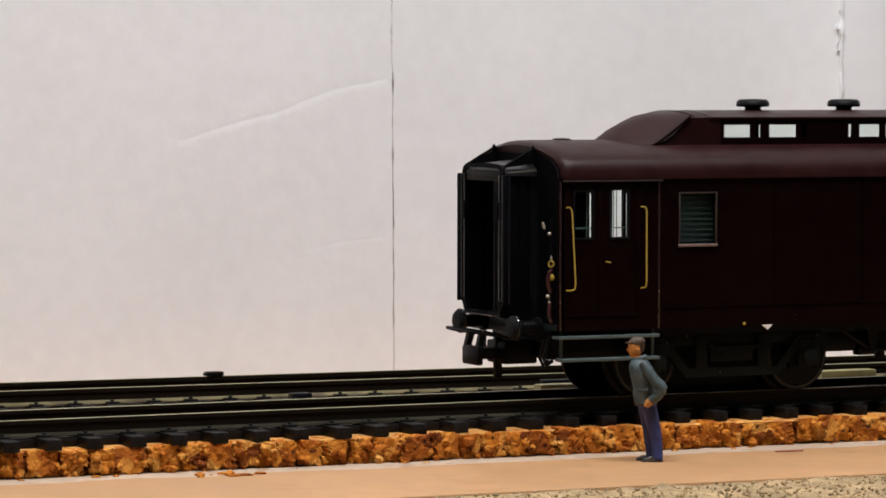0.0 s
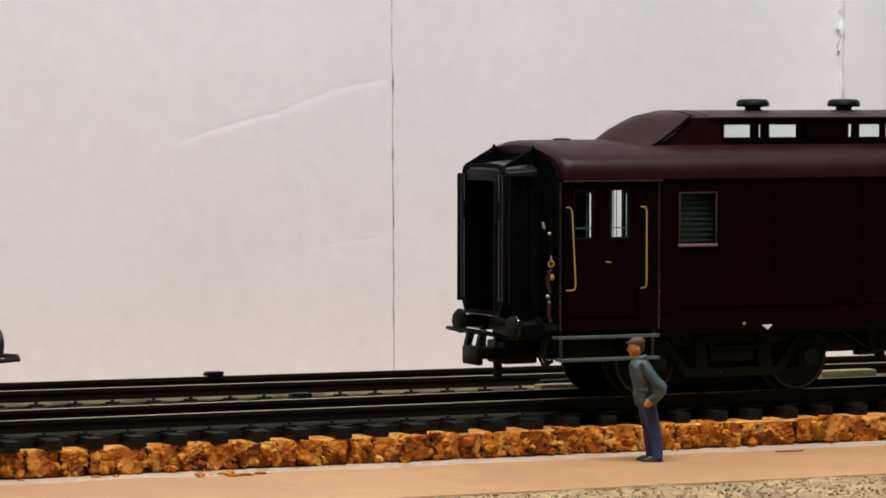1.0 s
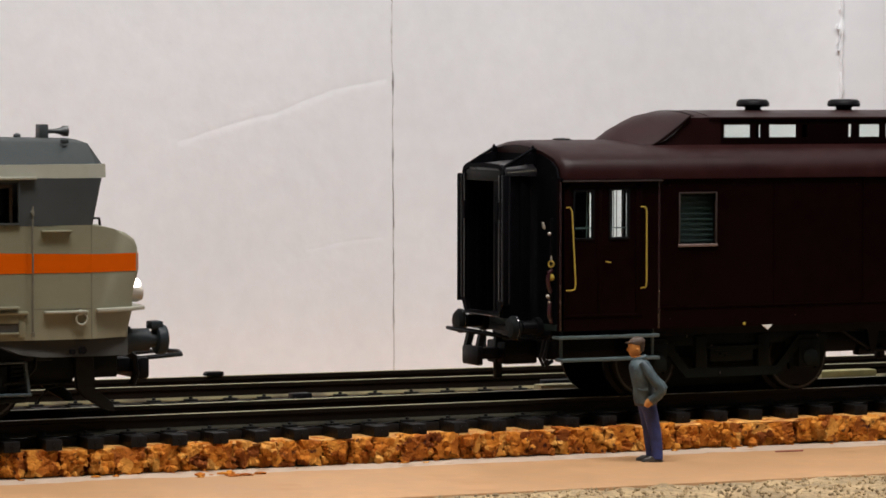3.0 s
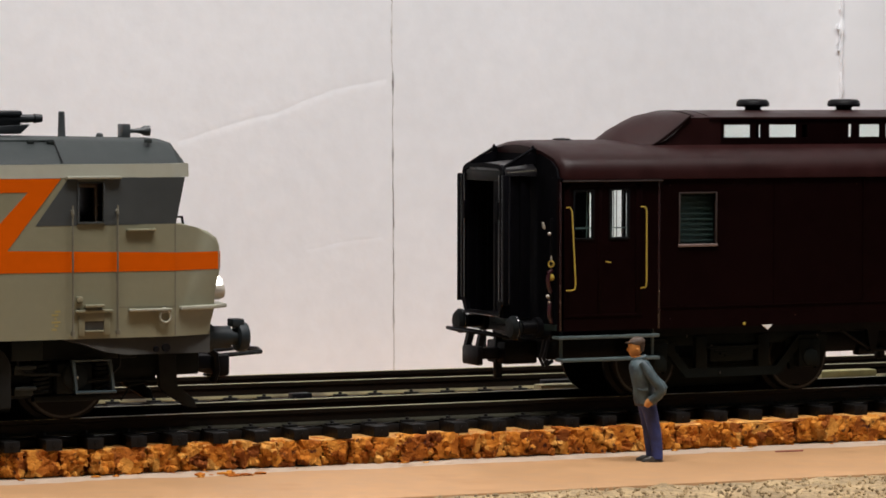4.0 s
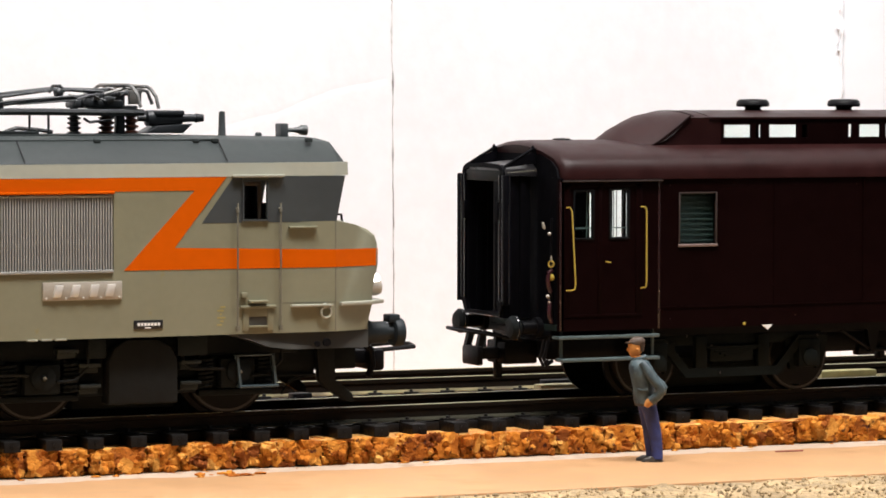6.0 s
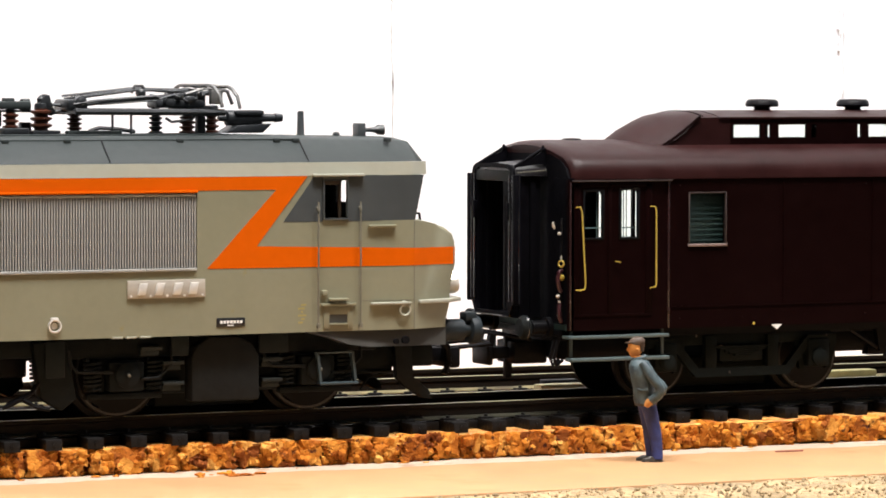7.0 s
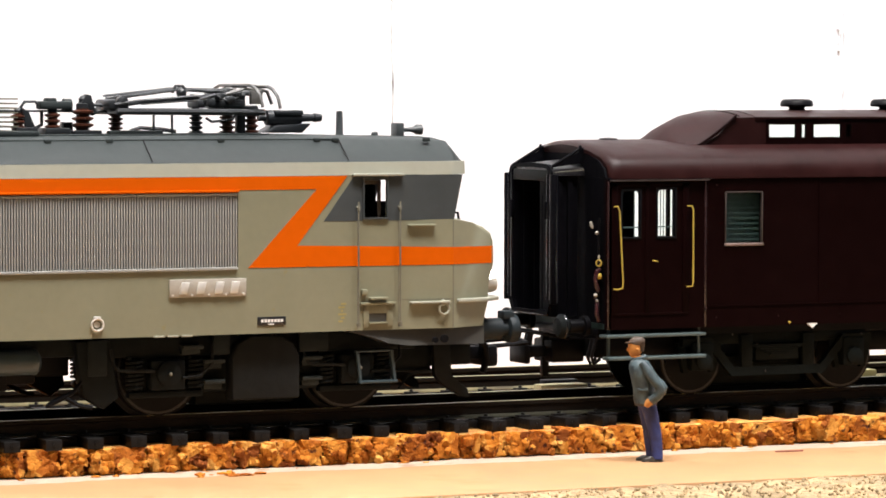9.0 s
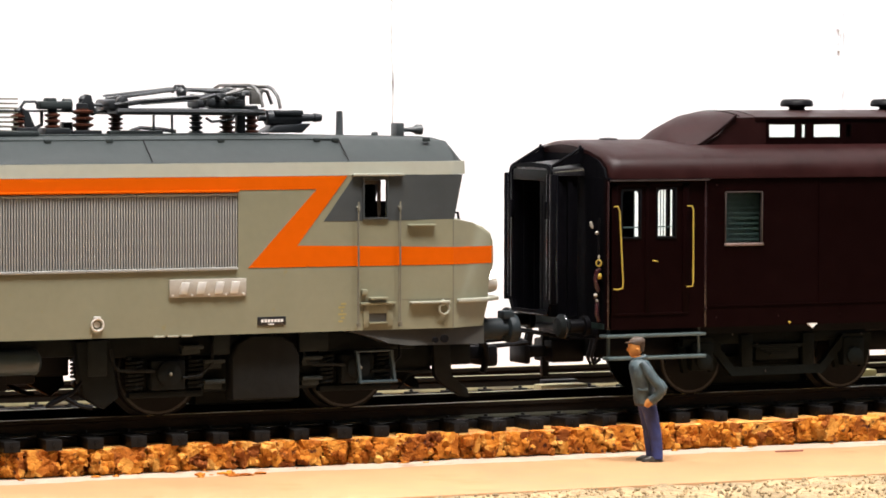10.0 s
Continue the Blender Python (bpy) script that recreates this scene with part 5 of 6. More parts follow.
        box(bm, *sorted((E(-1.7), E(-0.5))), -0.6, 0.6, 3.0, 10.4, 0.15)
        part("coupling", bm, M_BLACK, car, "black plastic coupling hook and loop")
        bm = bmesh.new()
        for d in (0.0, 1.4):
            sweep(bm, [(E(2.0), -12.4 + d, 10.0), (E(1.2), -12.4 + d, 7.0), (E(1.8), -12.2 + d, 5.8), (E(3.0), -12.0 + d, 6.6)], 0.3, 6)
        sweep(bm, [(E(1.6), -14.2, 30), (E(1.5), -14.2, 24), (E(1.8), -14.0, 13)], 0.2, 6)
        part("brake_hose", bm, M_BLACK, car)
        bm = bmesh.new()
        ring(bm, (E(1.5), -14.3, 22.6), (s, 0.6, 0), 0.5, 0.17, 14, 6)
        turned(bm, (E(1.6), -14.3, 20.4), (-s, -0.5, 0), [(0, 0.6), (0.4, 0.5), (0.6, 0.2)], 10)
        part("end_fitting", bm, M_BRASS, car, "small yellow end fitting")
        bm = bmesh.new()
        sweep(bm, [(E(1.8), -14.2, 21.6), (E(1.0), -14.5, 21.2), (E(0.7), -14.6, 20.0), (E(0.9), -14.6, 18.8), (E(1.4), -14.4, 18.0)], 0.34, 8)
        sweep(bm, [(E(1.6), -13.6, 16.6), (E(1.1), -14.4, 15.6), (E(1.0), -14.5, 14.2), (E(1.6), -14.2, 13.0)], 0.32, 8)
        part("end_hose", bm, M_HOSE, car, "dark red bent hose")
        bm = bmesh.new()
        prism(bm, [(E(-0.1), 29.3), (E(0.2), 29.5), (E(0.55), 28.5), (E(0.4), 28.2), (E(0.0), 28.6)], "y", -14.2, -13.9, 0.06)
        turned(bm, (E(1.3), -14.2, 27.5), (-s, -0.4, 0.2), [(0, 0.3), (0.25, 0.32), (0.45, 0.12)], 8)
        turned(bm, (E(1.5), -14.3, 23.2), (0, 0, 1), [(0, 0.14), (0.4, 0.2), (0.9, 0.07)], 8)
        turned(bm, (E(0.9), -14.4, 17.3), (-s, -0.6, 0.2), [(0, 0.36), (0.25, 0.3), (0.4, 0.15)], 8)
        box(bm, *sorted((E(0.9), E(1.3))), -14.6, -14.2, 16.2, 16.6, 0.1)
        parts("end_fitting", bm, M_PLATE, car, "small bright metal end fitting")
        # two step boards below the door
        for y in (-1, 1):
            for z, a, b in ((10.55, 2.0, 20.7), (6.85, 2.6, 20.8)):
                bm = bmesh.new()
                box(bm, *sorted((E(a), E(b))), *sorted((y * 13.6, y * 16.2)), z - 0.28, z + 0.28, 0.1)
                part("step_board", bm, M_STEP, car, "teal-grey step board")
            bm = bmesh.new()
            for v in (3.2, 20.2):
                box(bm, *sorted((E(v), E(v + 0.45))), *sorted((y * 13.9, y * 14.3)), 6.8, 11.8)
            part("step_hanger", bm, M_STEP, car)
        # bogie
        c = 36.15
        bm = bmesh.new()
        for y in (-1, 1):
            ys = sorted((y * 12.4, y * 13.6))
            prism(bm, [(E(c + u), z) for u, z in ((-18.4, 9.6), (-12.8, 9.6), (-8.4, 4.6), (8.4, 4.6), (12.8, 9.6), (18.4, 9.6), (18.4, 8.2), (13.4, 8.2), (9.0, 3.1), (-9.0, 3.1), (-13.4, 8.2), (-18.4, 8.2))], "y", *ys)
            box(bm, *sorted((E(c - 18), E(c + 18))), *sorted((y * 11.6, y * 12.6)), 8.4, 10.2, 0.2)
            for u in (-6.0, 6.0):
                box(bm, *sorted((E(c + u - 1.1), E(c + u + 1.1))), *ys, 4.4, 10.0, 0.2)
            box(bm, *sorted((E(c - 4.2), E(c + 4.2))), *sorted((y * 12.0, y * 13.3)), 5.6, 8.2, 0.3)
        box(bm, *sorted((E(c - 3), E(c + 3))), -12, 12, 5.0, 9.8, 0.2)
        box(bm, *sorted((E(c - 9), E(c + 9))), -6.2, 6.2, 1.0, 6.0, 0.4)
        bog = part("bogie_frame", bm, M_CBOGIE, car)
        for k in (-14.75, 14.75):
            ws = wheelset(car, E(c + k), 5.8)
            WHEELS.append((ws, E(c + k), 5.8, COACH_ROWS))
            for y in (-1, 1):
                bm = bmesh.new()
                box(bm, *sorted((E(c + k - 2.1), E(c + k + 2.1))), *sorted((y * 11.4, y * 14.0)), 4.2, 9.0, 0.35)
                turned(bm, (E(c + k), y * 13.9, 5.9), (0, y, 0), [(0, 1.5), (0.5, 1.45), (0.7, 0.8)], 14)
                for d in (-3.6, 3.6):
                    prism(bm, [(E(c + k) + d - 0.6, 8.8), (E(c + k) + d + 0.6, 8.8), (E(c + k) + d * 0.7 + 0.5, 3.8), (E(c + k) + d * 0.7 - 0.5, 3.8)], "y", *sorted((y * 11.8, y * 12.8)))
                part("axle_box", bm, M_CBOGIE, car)
        bm = bmesh.new()
        for y in (-1, 1):
            for d in range(5):
                q = 5.2 - d * 0.9
                box(bm, E(c) - q, E(c) + q, *sorted((y * 12.2, y * 13.9)), 7.9 - d * 0.36, 8.2 - d * 0.36)
        parts("leaf_spring", bm, M_CBOGIE, bog)
    # underframe with truss posts
    bm = bmesh.new()
    box(bm, 3, LONG - 3, -10.5, 10.5, 9.7, 11.58, 0.2)
    for y in (-12.6, 12.6):
        box(bm, 2, LONG - 2, y - 0.6, y + 0.6, 10.2, 11.58)
        for v in (64.0, 84.0, 150.0, 170.0):
            prism(bm, [(v - 1.2, 10.3), (v + 1.2, 10.3), (v + 0.5, 6.4), (v - 0.5, 6.4)], "y", y - 0.6, y + 0.6)
        sweep(bm, [(58, y, 10.2), (64, y, 6.6), (84, y, 6.6), (117, y, 6.6), (170, y, 6.6), (176, y, 10.2)], 0.35, 6)
    box(bm, 54, LONG - 54, -10, 10, 6.3, 9.9, 0.3)
    box(bm, 70, 82, -9, 9, 6.5, 9.8, 0.4)
    for v, w, h in ((62.5, 3.4, 0.9), (66.8, 1.0, 1.6), (70.2, 2.2, 0.5)):
        box(bm, v, v + w, -11.0, -9.0, 6.5 - h, 7.0, 0.15)
    part("underframe", bm, M_BLACK, car)
    bm = bmesh.new()
    for v, y, z in ((52.2, -13.9, 9.4), (31.6, -14.0, 8.2), (33.4, -13.8, 3.6), (27.0, -13.8, 9.9)):
        box(bm, v, v + 0.22, y - 0.2, y, z, z + 0.4, 0.05)
    parts("bogie_stud", bm, M_GUTTER, car)
    return car


COACH = coach()

# ---- small things ----
def figure():
    """A painted figurine in profile, facing along the track, arm bent to its pocket. One plain mesh."""
    bm = bmesh.new()
    slots = [M_TROUSER, M_JACKET, M_SKIN, M_CAP, M_SHOE]

    def tube(slot, rings, seg=14):
        k0 = len(bm.faces)
        rows = []
        for x, y, z, a, b in rings:
            rows.append([(x + a * math.cos(2 * math.pi * j / seg), y + b * math.sin(2 * math.pi * j / seg), z) for j in range(seg)])
        loft(bm, rows)
        bm.faces.ensure_lookup_table()
        for f in bm.faces[k0:]:
            f.material_index = slot

    def limb(slot, pts, rr, seg=10):
        k0 = len(bm.faces)
        sweep(bm, pts, rr, seg)
        bm.faces.ensure_lookup_table()
        for f in bm.faces[k0:]:
            f.material_index = slot
    # legs and shoes
    for y, dx in ((-0.95, 0.35), (0.95, -0.35)):
        tube(0, [(dx + 0.35, y, 0.5, 0.95, 0.8), (dx + 0.25, y, 2.0, 0.92, 0.8), (dx + 0.05, y, 5.0, 1.0, 0.9), (dx * 0.6 - 0.25, y * 0.95, 8.0, 1.25, 1.1), (-0.55, y * 0.8, 10.6, 1.45, 1.25)])
        tube(4, [(dx - 0.5, y, 0.0, 1.75, 0.75), (dx - 0.5, y, 0.45, 1.7, 0.72), (dx - 0.1, y, 0.9, 1.15, 0.65)])
    # jacket, collar
    tube(1, [(-0.6, 0, 9.6, 1.75, 2.2), (-0.65, 0, 10.4, 1.85, 2.25), (-0.6, 0, 12.0, 1.75, 2.3), (-0.75, 0, 14.0, 1.95, 2.6), (-0.9, 0, 15.6, 1.9, 2.7), (-0.95, 0, 16.6, 1.45, 2.2), (-1.1, 0, 17.2, 0.85, 1.0)], 16)
    # near arm, bent back with the fist at the pocket; far arm
    limb(1, [(-0.75, -2.0, 16.5), (-0.2, -2.5, 15.5), (0.7, -2.8, 14.0), (1.35, -2.9, 12.9), (1.6, -2.9, 12.2), (1.5, -2.85, 11.6), (1.0, -2.7, 11.0), (0.0, -2.4, 10.3)], [0.7, 0.88, 0.92, 0.85, 0.8, 0.78, 0.74, 0.66])
    limb(2, [(0.0, -2.4, 10.3), (-0.5, -2.3, 9.9), (-0.8, -2.2, 9.3)], [0.6, 0.62, 0.4])
    limb(1, [(-0.8, 2.3, 16.0), (1.0, 2.9, 13.8), (2.4, 2.8, 12.5), (2.8, 2.8, 12.0), (2.6, 2.7, 11.5), (1.8, 2.5, 11.1), (0.4, 2.2, 10.5)], [0.85, 0.9, 0.75, 0.68, 0.66, 0.66, 0.6])
    # belt, collar and pocket flap
    tube(4, [(-0.55, 0, 9.3, 1.72, 2.15), (-0.55, 0, 9.75, 1.86, 2.3)], 16)
    limb(1, [(-1.9, -0.6, 16.9), (-1.2, -1.1, 17.15), (-0.3, -0.9, 17.4), (0.0, 0.0, 17.5), (-0.3, 0.9, 17.4)], 0.34, 6)
    limb(1, [(-2.0, -1.6, 12.2), (-1.2, -2.25, 12.0), (-0.2, -2.35, 12.1)], 0.22, 6)
    # neck, head with nose and chin, ear
    tube(2, [(-1.1, 0, 16.8, 0.8, 0.8), (-1.25, 0, 17.6, 0.8, 0.8)], 12)
    tube(2, [(-1.85, 0, 17.3, 0.4, 0.45), (-1.7, 0, 17.65, 0.9, 0.7), (-1.5, 0, 18.4, 1.12, 0.9), (-1.45, 0, 19.2, 1.15, 0.98), (-1.4, 0, 19.9, 1.1, 0.9)], 14)
    limb(2, [(-2.45, 0, 18.95), (-2.8, 0, 18.45), (-2.5, 0, 18.25)], [0.2, 0.24, 0.2], 6)
    limb(2, [(-1.2, -1.0, 18.3), (-1.15, -1.15, 18.8)], [0.3, 0.28], 6)
    # cap with a short peak
    tube(3, [(-1.25, 0, 19.35, 1.15, 0.95), (-1.2, 0, 19.8, 1.32, 1.12), (-1.0, 0, 20.35, 1.15, 1.0), (-0.85, 0, 20.7, 0.65, 0.6)], 14)
    tube(3, [(-2.25, 0, 19.65, 0.75, 0.75), (-2.15, 0, 19.85, 0.85, 0.85)], 12)
    tube(3, [(-0.7, 0, 18.3, 0.5, 0.75), (-0.65, 0, 19.5, 0.75, 0.9)], 12)
    # base pad
    tube(4, [(0.0, 0, -0.02, 1.9, 1.6), (0.0, 0, 0.14, 1.8, 1.5)], 18)
    for v in bm.verts:
        v.co.x -= 0.085 * max(0.0, v.co.z - 3.0)
        v.co.z *= 0.965
        v.co += Vector((noise.noise(v.co * 0.9), noise.noise(v.co * 0.9 + Vector((9, 0, 0))), 0)) * 0.16
    me = finish(bm, "figurine", M_TROUSER, smooth=60)
    for m in slots[1:]:
        me.materials.append(m)
    ob = new("figurine", me)
    ob.matrix_world = pose(22.5 * S, -31.0 * S, (BOARD_Z + 0.02) * S, 0, 0, -22)
    tagged(ob, "painted plastic figurine in blue jacket standing on the board", "figurine")


figure()

# joint in the plaster: a thin wandering groove filled with shadowy filler, and a faint ridge
bm = bmesh.new()
rnd = random.Random(3)
last = None
z = -9.0
while z < 160:
    x = 33.3 + 0.45 * noise.noise((0, 0, z * 0.09)) + 0.14 * noise.noise((3, 0, z * 0.7)) - 0.008 * (z - 20)
    w = 0.07 + 0.20 * max(0.0, noise.noise((7, 0, z * 0.22)) + 0.15)
    cur = [bm.verts.new((x + d, y, z)) for d, y in ((-w, WALL_Y - 0.05), (w, WALL_Y - 0.05), (w, WALL_Y + 0.3), (-w, WALL_Y + 0.3))]
    if last:
        for j in range(4):
            bm.faces.new((last[j], last[(j + 1) % 4], cur[(j + 1) % 4], cur[j]))
    last = cur
    z += 0.9
solo("wall_joint", bm, M_CRACK, "thin uneven vertical joint in the plaster", "joint", kind="structure")


def ridge(pts, r):
    bm = bmesh.new()
    fine = []
    for (x0, z0), (x1, z1) in zip(pts, pts[1:]):
        for k in range(12):
            f = k / 12
            x = x0 + (x1 - x0) * f
            fine.append((x, WALL_Y + 0.36, z0 + (z1 - z0) * f + 0.25 * noise.noise((x * 0.3, 2, 0))))
    last = None
    for x, y, z in fine:
        cur = [bm.verts.new((x, WALL_Y + d, z + e)) for d, e in ((0.004, 2.6 * r), (-0.03 * r, 0.3 * r), (-0.004, 0.0), (-0.06 * r, -0.3 * r), (0.004, -2.6 * r))]
        if last:
            for j in range(4):
                bm.faces.new((last[j], last[j + 1], cur[j + 1], cur[j]))
        last = cur
    solo("plaster_ridge", bm, M_WALL, "faint scored line in the white plaster", "ridge", kind="structure")


ridge([(-11, 41.0), (2, 44.8), (9, 46.4), (20, 50.6), (32.9, 53.0)], 0.7)
ridge([(15, 20.2), (22, 21.6), (32, 22.6)], 0.45)

# lumpy plaster bead along the panel's edge
bm = bmesh.new()
pts = [(131.7 + 0.3 * noise.noise((1, 0, k * 0.5)), WALL_Y - 3.4, 30 + k) for k in range(70)]
sweep(bm, pts, [0.45 + 0.45 * noise.noise((4, 2, k * 0.35)) for k in range(70)], 8)
solo("plaster_bead", bm, M_WALL, "lumpy white plaster bead along the panel's edge", "bead", kind="structure")

# plaster crumbs beside the joint of the wall and the panel
for k in range(14):
    bm = bmesh.new()
    r = rnd.uniform(0.12, 0.35)
    bmesh.ops.create_icosphere(bm, subdivisions=1, radius=r)
    for v in bm.verts:
        v.co.z *= rnd.uniform(1.0, 2.2)
    solo("plaster_crumb", bm, M_WALL, "small crumb of white plaster at the joint", "crumb", (131.2 + rnd.uniform(-0.7, 0.7), WALL_Y - 3.5, rnd.uniform(48, 78)), group="plaster crumbs")

# black clip on the rear rail, black block between the tracks, pale plate, end block
bm = bmesh.new()
box(bm, -1.6, 1.6, -0.9, 0.9, 0, 0.75, 0.2)
box(bm, -1.9, -1.2, -0.6, 0.6, 0.1, 0.5, 0.1)
solo("rail_clip", bm, M_BLACK, "small black clip on the rear rail", "clip", (-17.6, 57.6, 0.02))
bm = bmesh.new()
box(bm, -1.75, 1.75, -1.2, 1.2, 0, 4.1, 0.2)
solo("point_block", bm, M_BLACK, "small black block between the two tracks", "block", (-16.4, 21.5, -4.33))
bm = bmesh.new()
box(bm, -4.6, 4.6, -1.5, 1.5, 0, 3.6, 0.1)
solo("pale_plate", bm, M_CREAM, "small pale wooden plate between the tracks", "plate", (34.9, 25.0, -4.33), group="pale plates")
bm = bmesh.new()
box(bm, -6.0, 6.0, -1.5, 1.5, 0, 3.7, 0.35)
solo("pale_plate", bm, M_OLIVE, "long yellowish plate between the tracks", "plate", (96.6, 30.0, -4.33), group="pale plates")
bm = bmesh.new()
box(bm, -3.3, 3.3, -1.2, 1.2, 0, 3.8, 0.2)
solo("point_block", bm, M_BLACK, "small black block between the two tracks", "block", (38.0, 31.6, -4.33))

# whitish dried glue along the foot of the cork
bm = bmesh.new()
last = None
for k in range(260):
    x = -120 + k
    w = 22.2 + 1.8 * noise.noise((x * 0.07, 3, 0)) + 0.9 * noise.noise((x * 0.4, 9, 0))
    cur = [bm.verts.new((x, -14.0, BOARD_Z + 0.05)), bm.verts.new((x, -w, BOARD_Z + 0.04)), bm.verts.new((x, -w - 0.3, BOARD_Z + 0.004))]
    if last:
        for j in range(2):
            bm.faces.new((last[j], last[j + 1], cur[j + 1], cur[j]))
    last = cur
solo("glue_strip", bm, M_GLUE, "whitish dried glue along the cork's foot", "glue", kind="structure", turn=EDGE_TURN)

# marks and crumbs on the board
# red pencil mark, modelled as a thin raised bar
bm = bmesh.new()
sweep(bm, [(-2.5, 0, 0.12), (-0.8, 0.05, 0.13), (1.0, -0.05, 0.12), (2.5, 0.1, 0.12)], 0.12, 6)
solo("pencil_line", bm, M_PENCIL, "short thin red pencil mark on the board", "wire", (50.2, -27.3, BOARD_Z), turn=-6)
for k in range(34):
    bm = bmesh.new()
    bmesh.ops.create_icosphere(bm, subdivisions=1, radius=1.0)
    for v in bm.verts:
        v.co *= rnd.uniform(0.7, 1.2)
    q = rnd.uniform(0.2, 0.6) if k < 16 else rnd.uniform(0.12, 0.5)
    bmesh.ops.scale(bm, verts=bm.verts, vec=(q * 2.0, q * 1.6, q * 0.55))
    if k < 16:
        at = (-46.5 + rnd.gauss(0, 3.2), -21.6 + rnd.gauss(0, 1.6), BOARD_Z + q * 0.35)
    else:
        x = rnd.uniform(-85, 90)
        at = (x, -17.6 - rnd.random() * 0.8 - 0.027 * x, BOARD_Z + q * 0.3)
    solo("cork_crumb", bm, M_CORK, "loose cork crumb on the board", "crumb", at, group="cork crumbs")

# grit on the scattered ground
bm = bmesh.new()
for k in range(5200):
    x, y = rnd.uniform(-90, 110), rnd.uniform(-128, -60.4)
    r = rnd.uniform(0.15, 0.4)
    vs = [bm.verts.new((x + r * a, y + r * b, BOARD_Z - 0.25 + r * c)) for a, b, c in
          ((1, 0, 0.2), (-0.5, 0.9, 0.1), (-0.6, -0.8, 0.3), (0.1, 0.1, 1.1), (0, 0, -0.8))]
    for f in ((0, 1, 3), (1, 2, 3), (2, 0, 3), (1, 0, 4), (2, 1, 4), (0, 2, 4)):
        bm.faces.new([vs[i] for i in f])
solo("grit", bm, M_GRIT, "coarse sandy grit along the board's edge", "grit", kind="stuff", turn=EDGE_TURN)

# ceiling lamp that lights the layout
lamp = empty("ceiling_lamp", "long plain hanging lamp over the layout", "lamp", (-14, -228, 1260))
bm = bmesh.new()
box(bm, -340, 340, -90, 90, -515, -490, 4)
box(bm, -6, 6, -6, 6, -490, -10)
part("lamp_housing", bm, M_ROOM, lamp)
# ---- tracks ----
def rail(bm, y, x0, x1):
    """The web and head of a flat-bottomed rail."""
    prism(bm, [(y - 0.2, -2.3), (y + 0.2, -2.3), (y + 0.22, -2.05), (y + 0.22, -0.8), (y + 0.45, -0.62),
               (y + 0.45, -0.06), (y - 0.45, -0.06), (y - 0.45, -0.62), (y - 0.22, -0.8), (y - 0.22, -2.05)], "x", x0, x1)


def sleeper_mesh():
    bm = bmesh.new()
    box(bm, -1.3, 1.3, -15, 15, -4.3, -2.6, 0.12)
    for y in (-8.3, 8.3):
        for d in (-1.75, 1.75):
            box(bm, -1.15, 1.15, y + d - 0.7, y + d + 0.7, -2.65, -2.25, 0.1)
            turned(bm, (0, y + d, -2.25), (0, 0, 1), [(0, 0.36), (0.3, 0.32), (0.42, 0.1)], 6)
    for y in (-14.4, 14.4):
        turned(bm, (0, y * 1.045, -3.4), (0, y, 0), [(-0.3, 0.25), (0.12, 0.22)], 6)
    return finish(bm, "sleeper", M_SLEEPER)


SLEEPER = sleeper_mesh()


def track(label, at, turn, phase, x0, x1, foot):
    t = empty("track", label, "track", at, group="railway tracks", turn=turn)
    for y in (-8.3, 8.3):
        bm = bmesh.new()
        rail(bm, y, x0, x1)
        r = part("rail", bm, M_RAIL, t)
        bm = bmesh.new()
        box(bm, x0, x1, y - 0.42, y + 0.42, -0.07, 0.0, 0.03)
        part("railhead", bm, M_RAILTOP, r, "bright worn nickel running surface")
        bm = bmesh.new()
        prism(bm, [(y - 1.2, -2.58), (y + 1.2, -2.58), (y + 1.15, -2.38), (y + 0.24, -2.05), (y - 0.24, -2.05), (y - 1.15, -2.38)], "x", x0, x1)
        part("rail_foot", bm, foot, r)
        bm = bmesh.new()
        box(bm, x0, x1, y - 1.3, y + 1.3, -4.25, -2.9, 0.1)
        part("sleeper_web", bm, M_SLEEPER, t)
    n0, n1 = int((x0 - phase) / 6.88) + 1, int((x1 - phase) / 6.88)
    for n in range(n0, n1):
        s = new("sleeper", SLEEPER)
        s.parent = t
        s.matrix_basis = pose((phase + 6.88 * n + random.uniform(-0.25, 0.25)) * S, random.uniform(-0.25, 0.25) * S, 0, 0, 0, random.uniform(-1.2, 1.2))
    return t


track("near model track with black plastic sleepers and browned rails", (0, 0, 0), 0.0, -72.8, -420, 420, M_FOOT)
track("rear model track with browned rails close to the wall", (0, 48.3, 0), -2.6, -70.0, -420, 420, M_FOOTBRIGHT)


# ---- cork roadbeds ----
def chunk_mesh(seed, fine):
    """One lump of pressed cork: a small uneven boulder."""
    rnd = random.Random(seed)
    bm = bmesh.new()
    bmesh.ops.create_icosphere(bm, subdivisions=fine, radius=1.0)
    off = Vector((rnd.uniform(0, 50), rnd.uniform(0, 50), rnd.uniform(0, 50)))
    for v in bm.verts:
        c = v.co.copy()
        m = max(abs(c.x), abs(c.y), abs(c.z))
        cell = noise.cell_vector(c * 2.3 + off)
        v.co = c.lerp(c / m, 0.86) * (0.93 + 0.14 * noise.noise(c * 1.2 + off) + 0.16 * noise.noise(c * 3.4 + off) + 0.16 * noise.noise(c * 7 + off) + 0.10 * noise.noise(c * 15 + off)
                                     - 0.30 * max(0.0, noise.noise(c * 4.5 - off) - 0.22) + 0.12 * (cell.x - 0.5))
        v.co.z = min(max(v.co.z, -0.96), 0.93)
        v.co.y = max(v.co.y, -0.90 + 0.10 * noise.noise(c * 5 + off))
    return finish(bm, "cork_chunk", M_CORK, smooth=30)


CHUNKS = [chunk_mesh(i, 4) for i in range(14)]
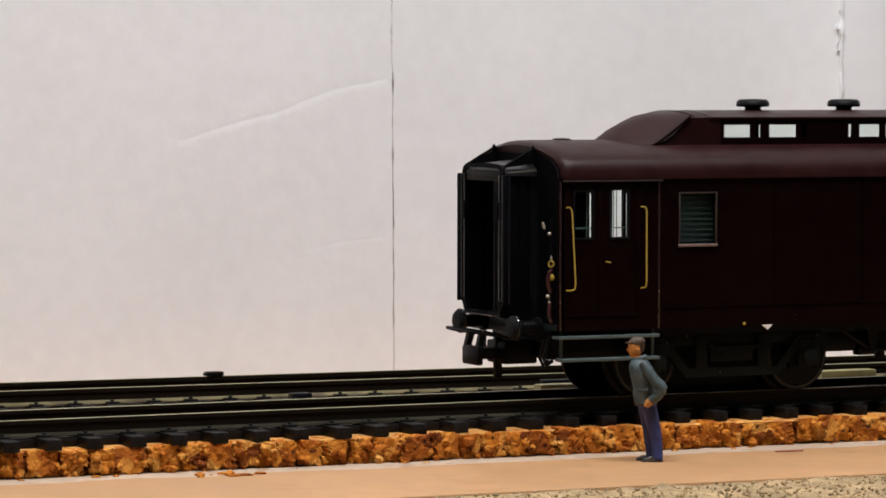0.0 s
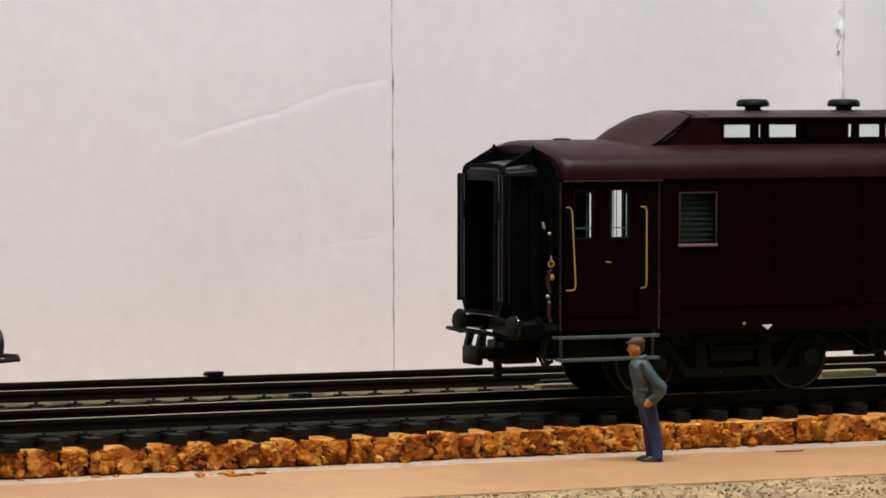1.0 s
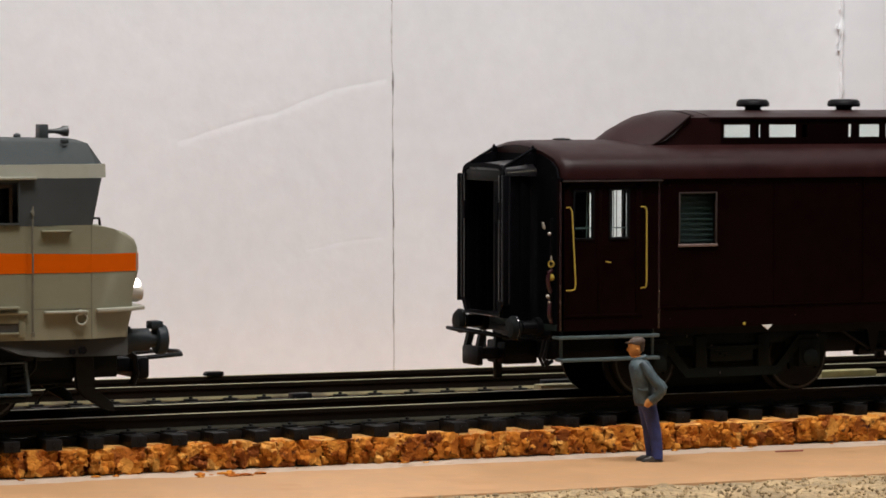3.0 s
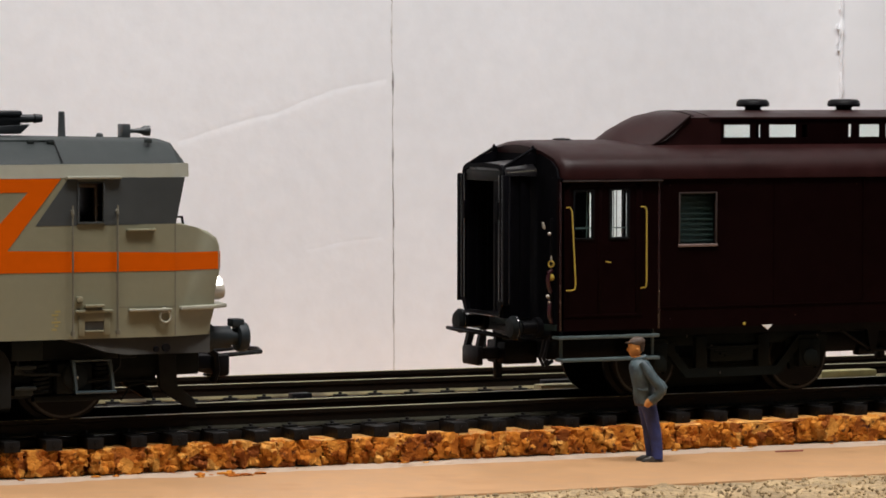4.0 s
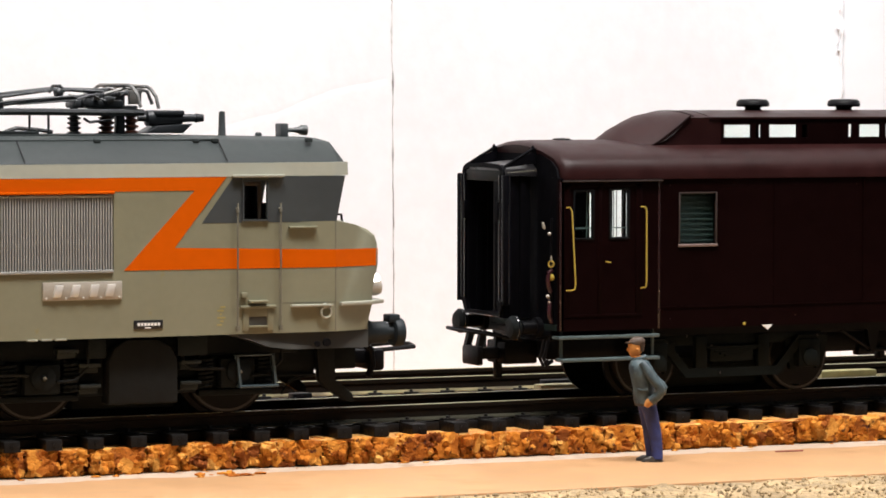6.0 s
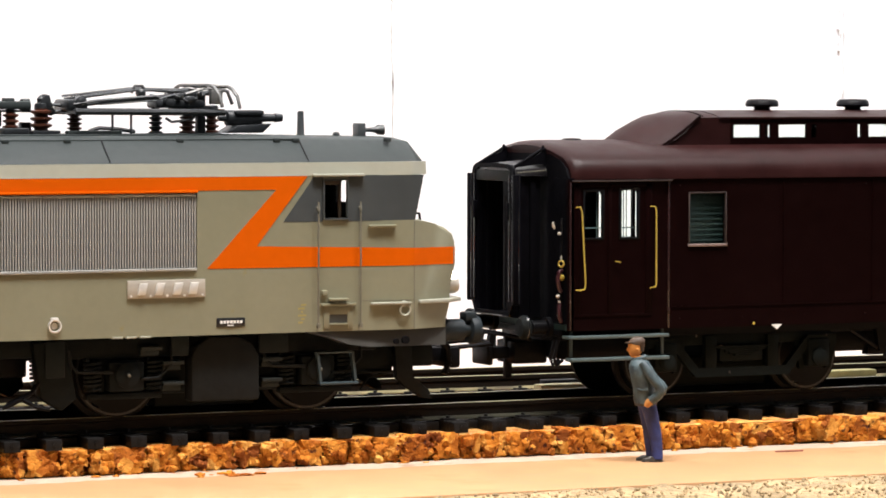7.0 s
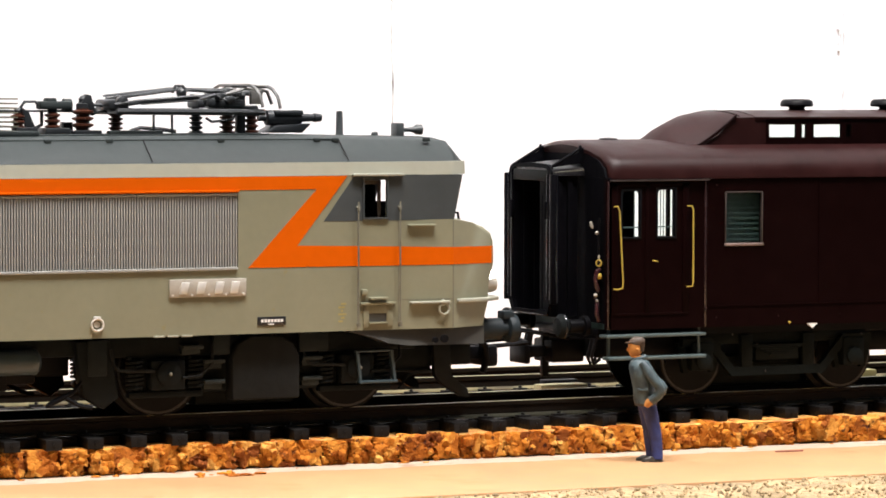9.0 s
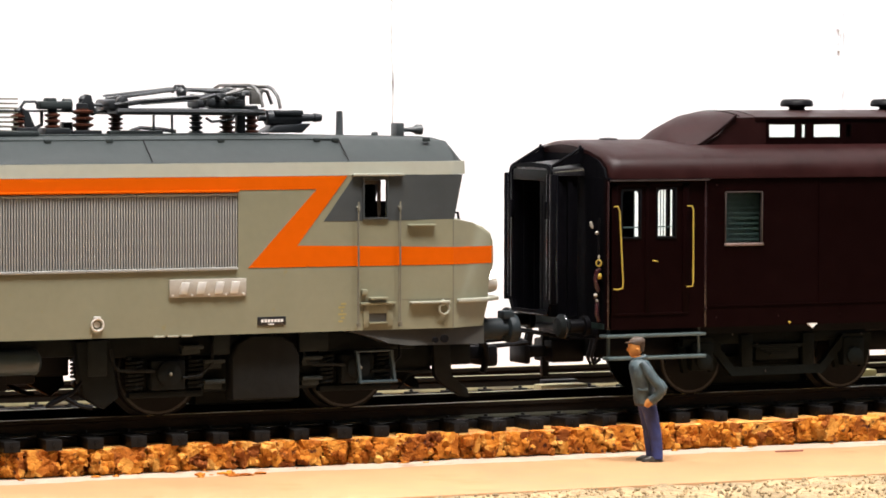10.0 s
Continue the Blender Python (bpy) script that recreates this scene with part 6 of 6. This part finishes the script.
GRAINS = [chunk_mesh(40 + i, 2) for i in range(8)]


def roadbed(label, y0, y1, at, turn, faced):
    t = empty("cork_roadbed", label, "roadbed", at, turn=turn)
    bm = bmesh.new()
    box(bm, -420, 420, y0 + (2.2 if faced else 0), y1, BOARD_Z + 0.02, -4.35, 0.3)
    part("cork_core", bm, M_CORK, t)
    if faced:
        # top layer of the cork, its overhead light painted in as a paler tone
        bm = bmesh.new()
        last = None
        for k in range(500):
            x = -118 + 0.5 * k
            front = y0 + 1.3 + 1.5 * noise.noise((x * 0.22, 5, 0)) + 0.8 * noise.noise((x * 1.1, 8, 0))
            cur = [bm.verts.new((x, y, z)) for y, z in ((y0 + 7.5, -4.31), (front + 0.5, -4.36 + 0.16 * noise.noise((x * 0.6, 1, 0))), (front, -4.55), (front + 0.2, -4.9), (y0 + 7.5, -4.9))]
            if last:
                for j in range(5):
                    bm.faces.new((last[j], last[(j + 1) % 5], cur[(j + 1) % 5], cur[j]))
            last = cur
        part("cork_skin", bm, M_CORKLIT, t, "upper skin of the cork sheet, coloured paler as if lit")
        rnd = random.Random(5)
        x = -118.0
        while x < 128:
            big = rnd.uniform(1.7, 3.1)
            high = rnd.uniform(0.62, 1.0)
            whole = rnd.random() < 0.78
            tiers = [(BOARD_Z + 2.15, 2.2)] if whole else [(BOARD_Z + 1.2, 1.3), (BOARD_Z + 3.0, 1.3)]
            for z, h in tiers:
                c = new("cork_chunk", rnd.choice(CHUNKS))
                c.parent = t
                w = big * (1 if whole else rnd.uniform(0.75, 1.0))
                c.matrix_basis = Matrix.LocRotScale(
                    Vector((x + big + rnd.uniform(-0.3, 0.3), y0 + 1.9 + rnd.uniform(-0.45, 0.35), z + rnd.uniform(-0.3, 0.2))) * S,
                    Euler((rnd.uniform(-0.12, 0.12), rnd.uniform(-0.08, 0.08), rnd.uniform(-0.3, 0.3))),
                    Vector((w * 0.97, rnd.uniform(1.5, 1.9), h * rnd.uniform(0.95, 1.08))) * S / 0.001 * 1.0)
            for k in range(5):
                c = new("cork_chunk", rnd.choice(GRAINS))
                c.parent = t
                q = rnd.uniform(0.3, 0.8)
                c.matrix_basis = Matrix.LocRotScale(
                    Vector((x + rnd.uniform(0, 2 * big), y0 + rnd.uniform(0.1, 0.7), BOARD_Z + rnd.uniform(0.35, 3.2))) * S,
                    Euler((rnd.uniform(0, 3), rnd.uniform(0, 3), rnd.uniform(0, 3))), Vector((q, q, q)))
            x += 2 * big * 0.97


    return t


roadbed("rough broken edge of orange-brown cork roadbed on the board", -16.6, 20, (0, 0, 0), EDGE_TURN, True)
roadbed("plain cork roadbed under the rear track", 30, 68, (0, 0, 0), -2.6, False)


def motions():
    walk(LOCO, [(t, pose((LOCO_MID + d) * S, 0, 0)) for t, d in LOCO_ROWS])
    walk(COACH, [(t, pose((COACH_END + d) * S, 0, 0)) for t, d in COACH_ROWS])
    for ob, x, r, rows in WHEELS:
        turns = []
        for (t0, d0), (t1, d1) in zip(rows, rows[1:]):
            n = max(1, math.ceil(abs(d1 - d0) / 8.0))
            turns += [(t0 + (t1 - t0) * k / n, d0 + (d1 - d0) * k / n) for k in range(n)]
        turns.append(rows[-1])
        walk(ob, [(t, pose(x * S, 0, r * S, 0, math.degrees(d / r), 0)) for t, d in turns])


motions()
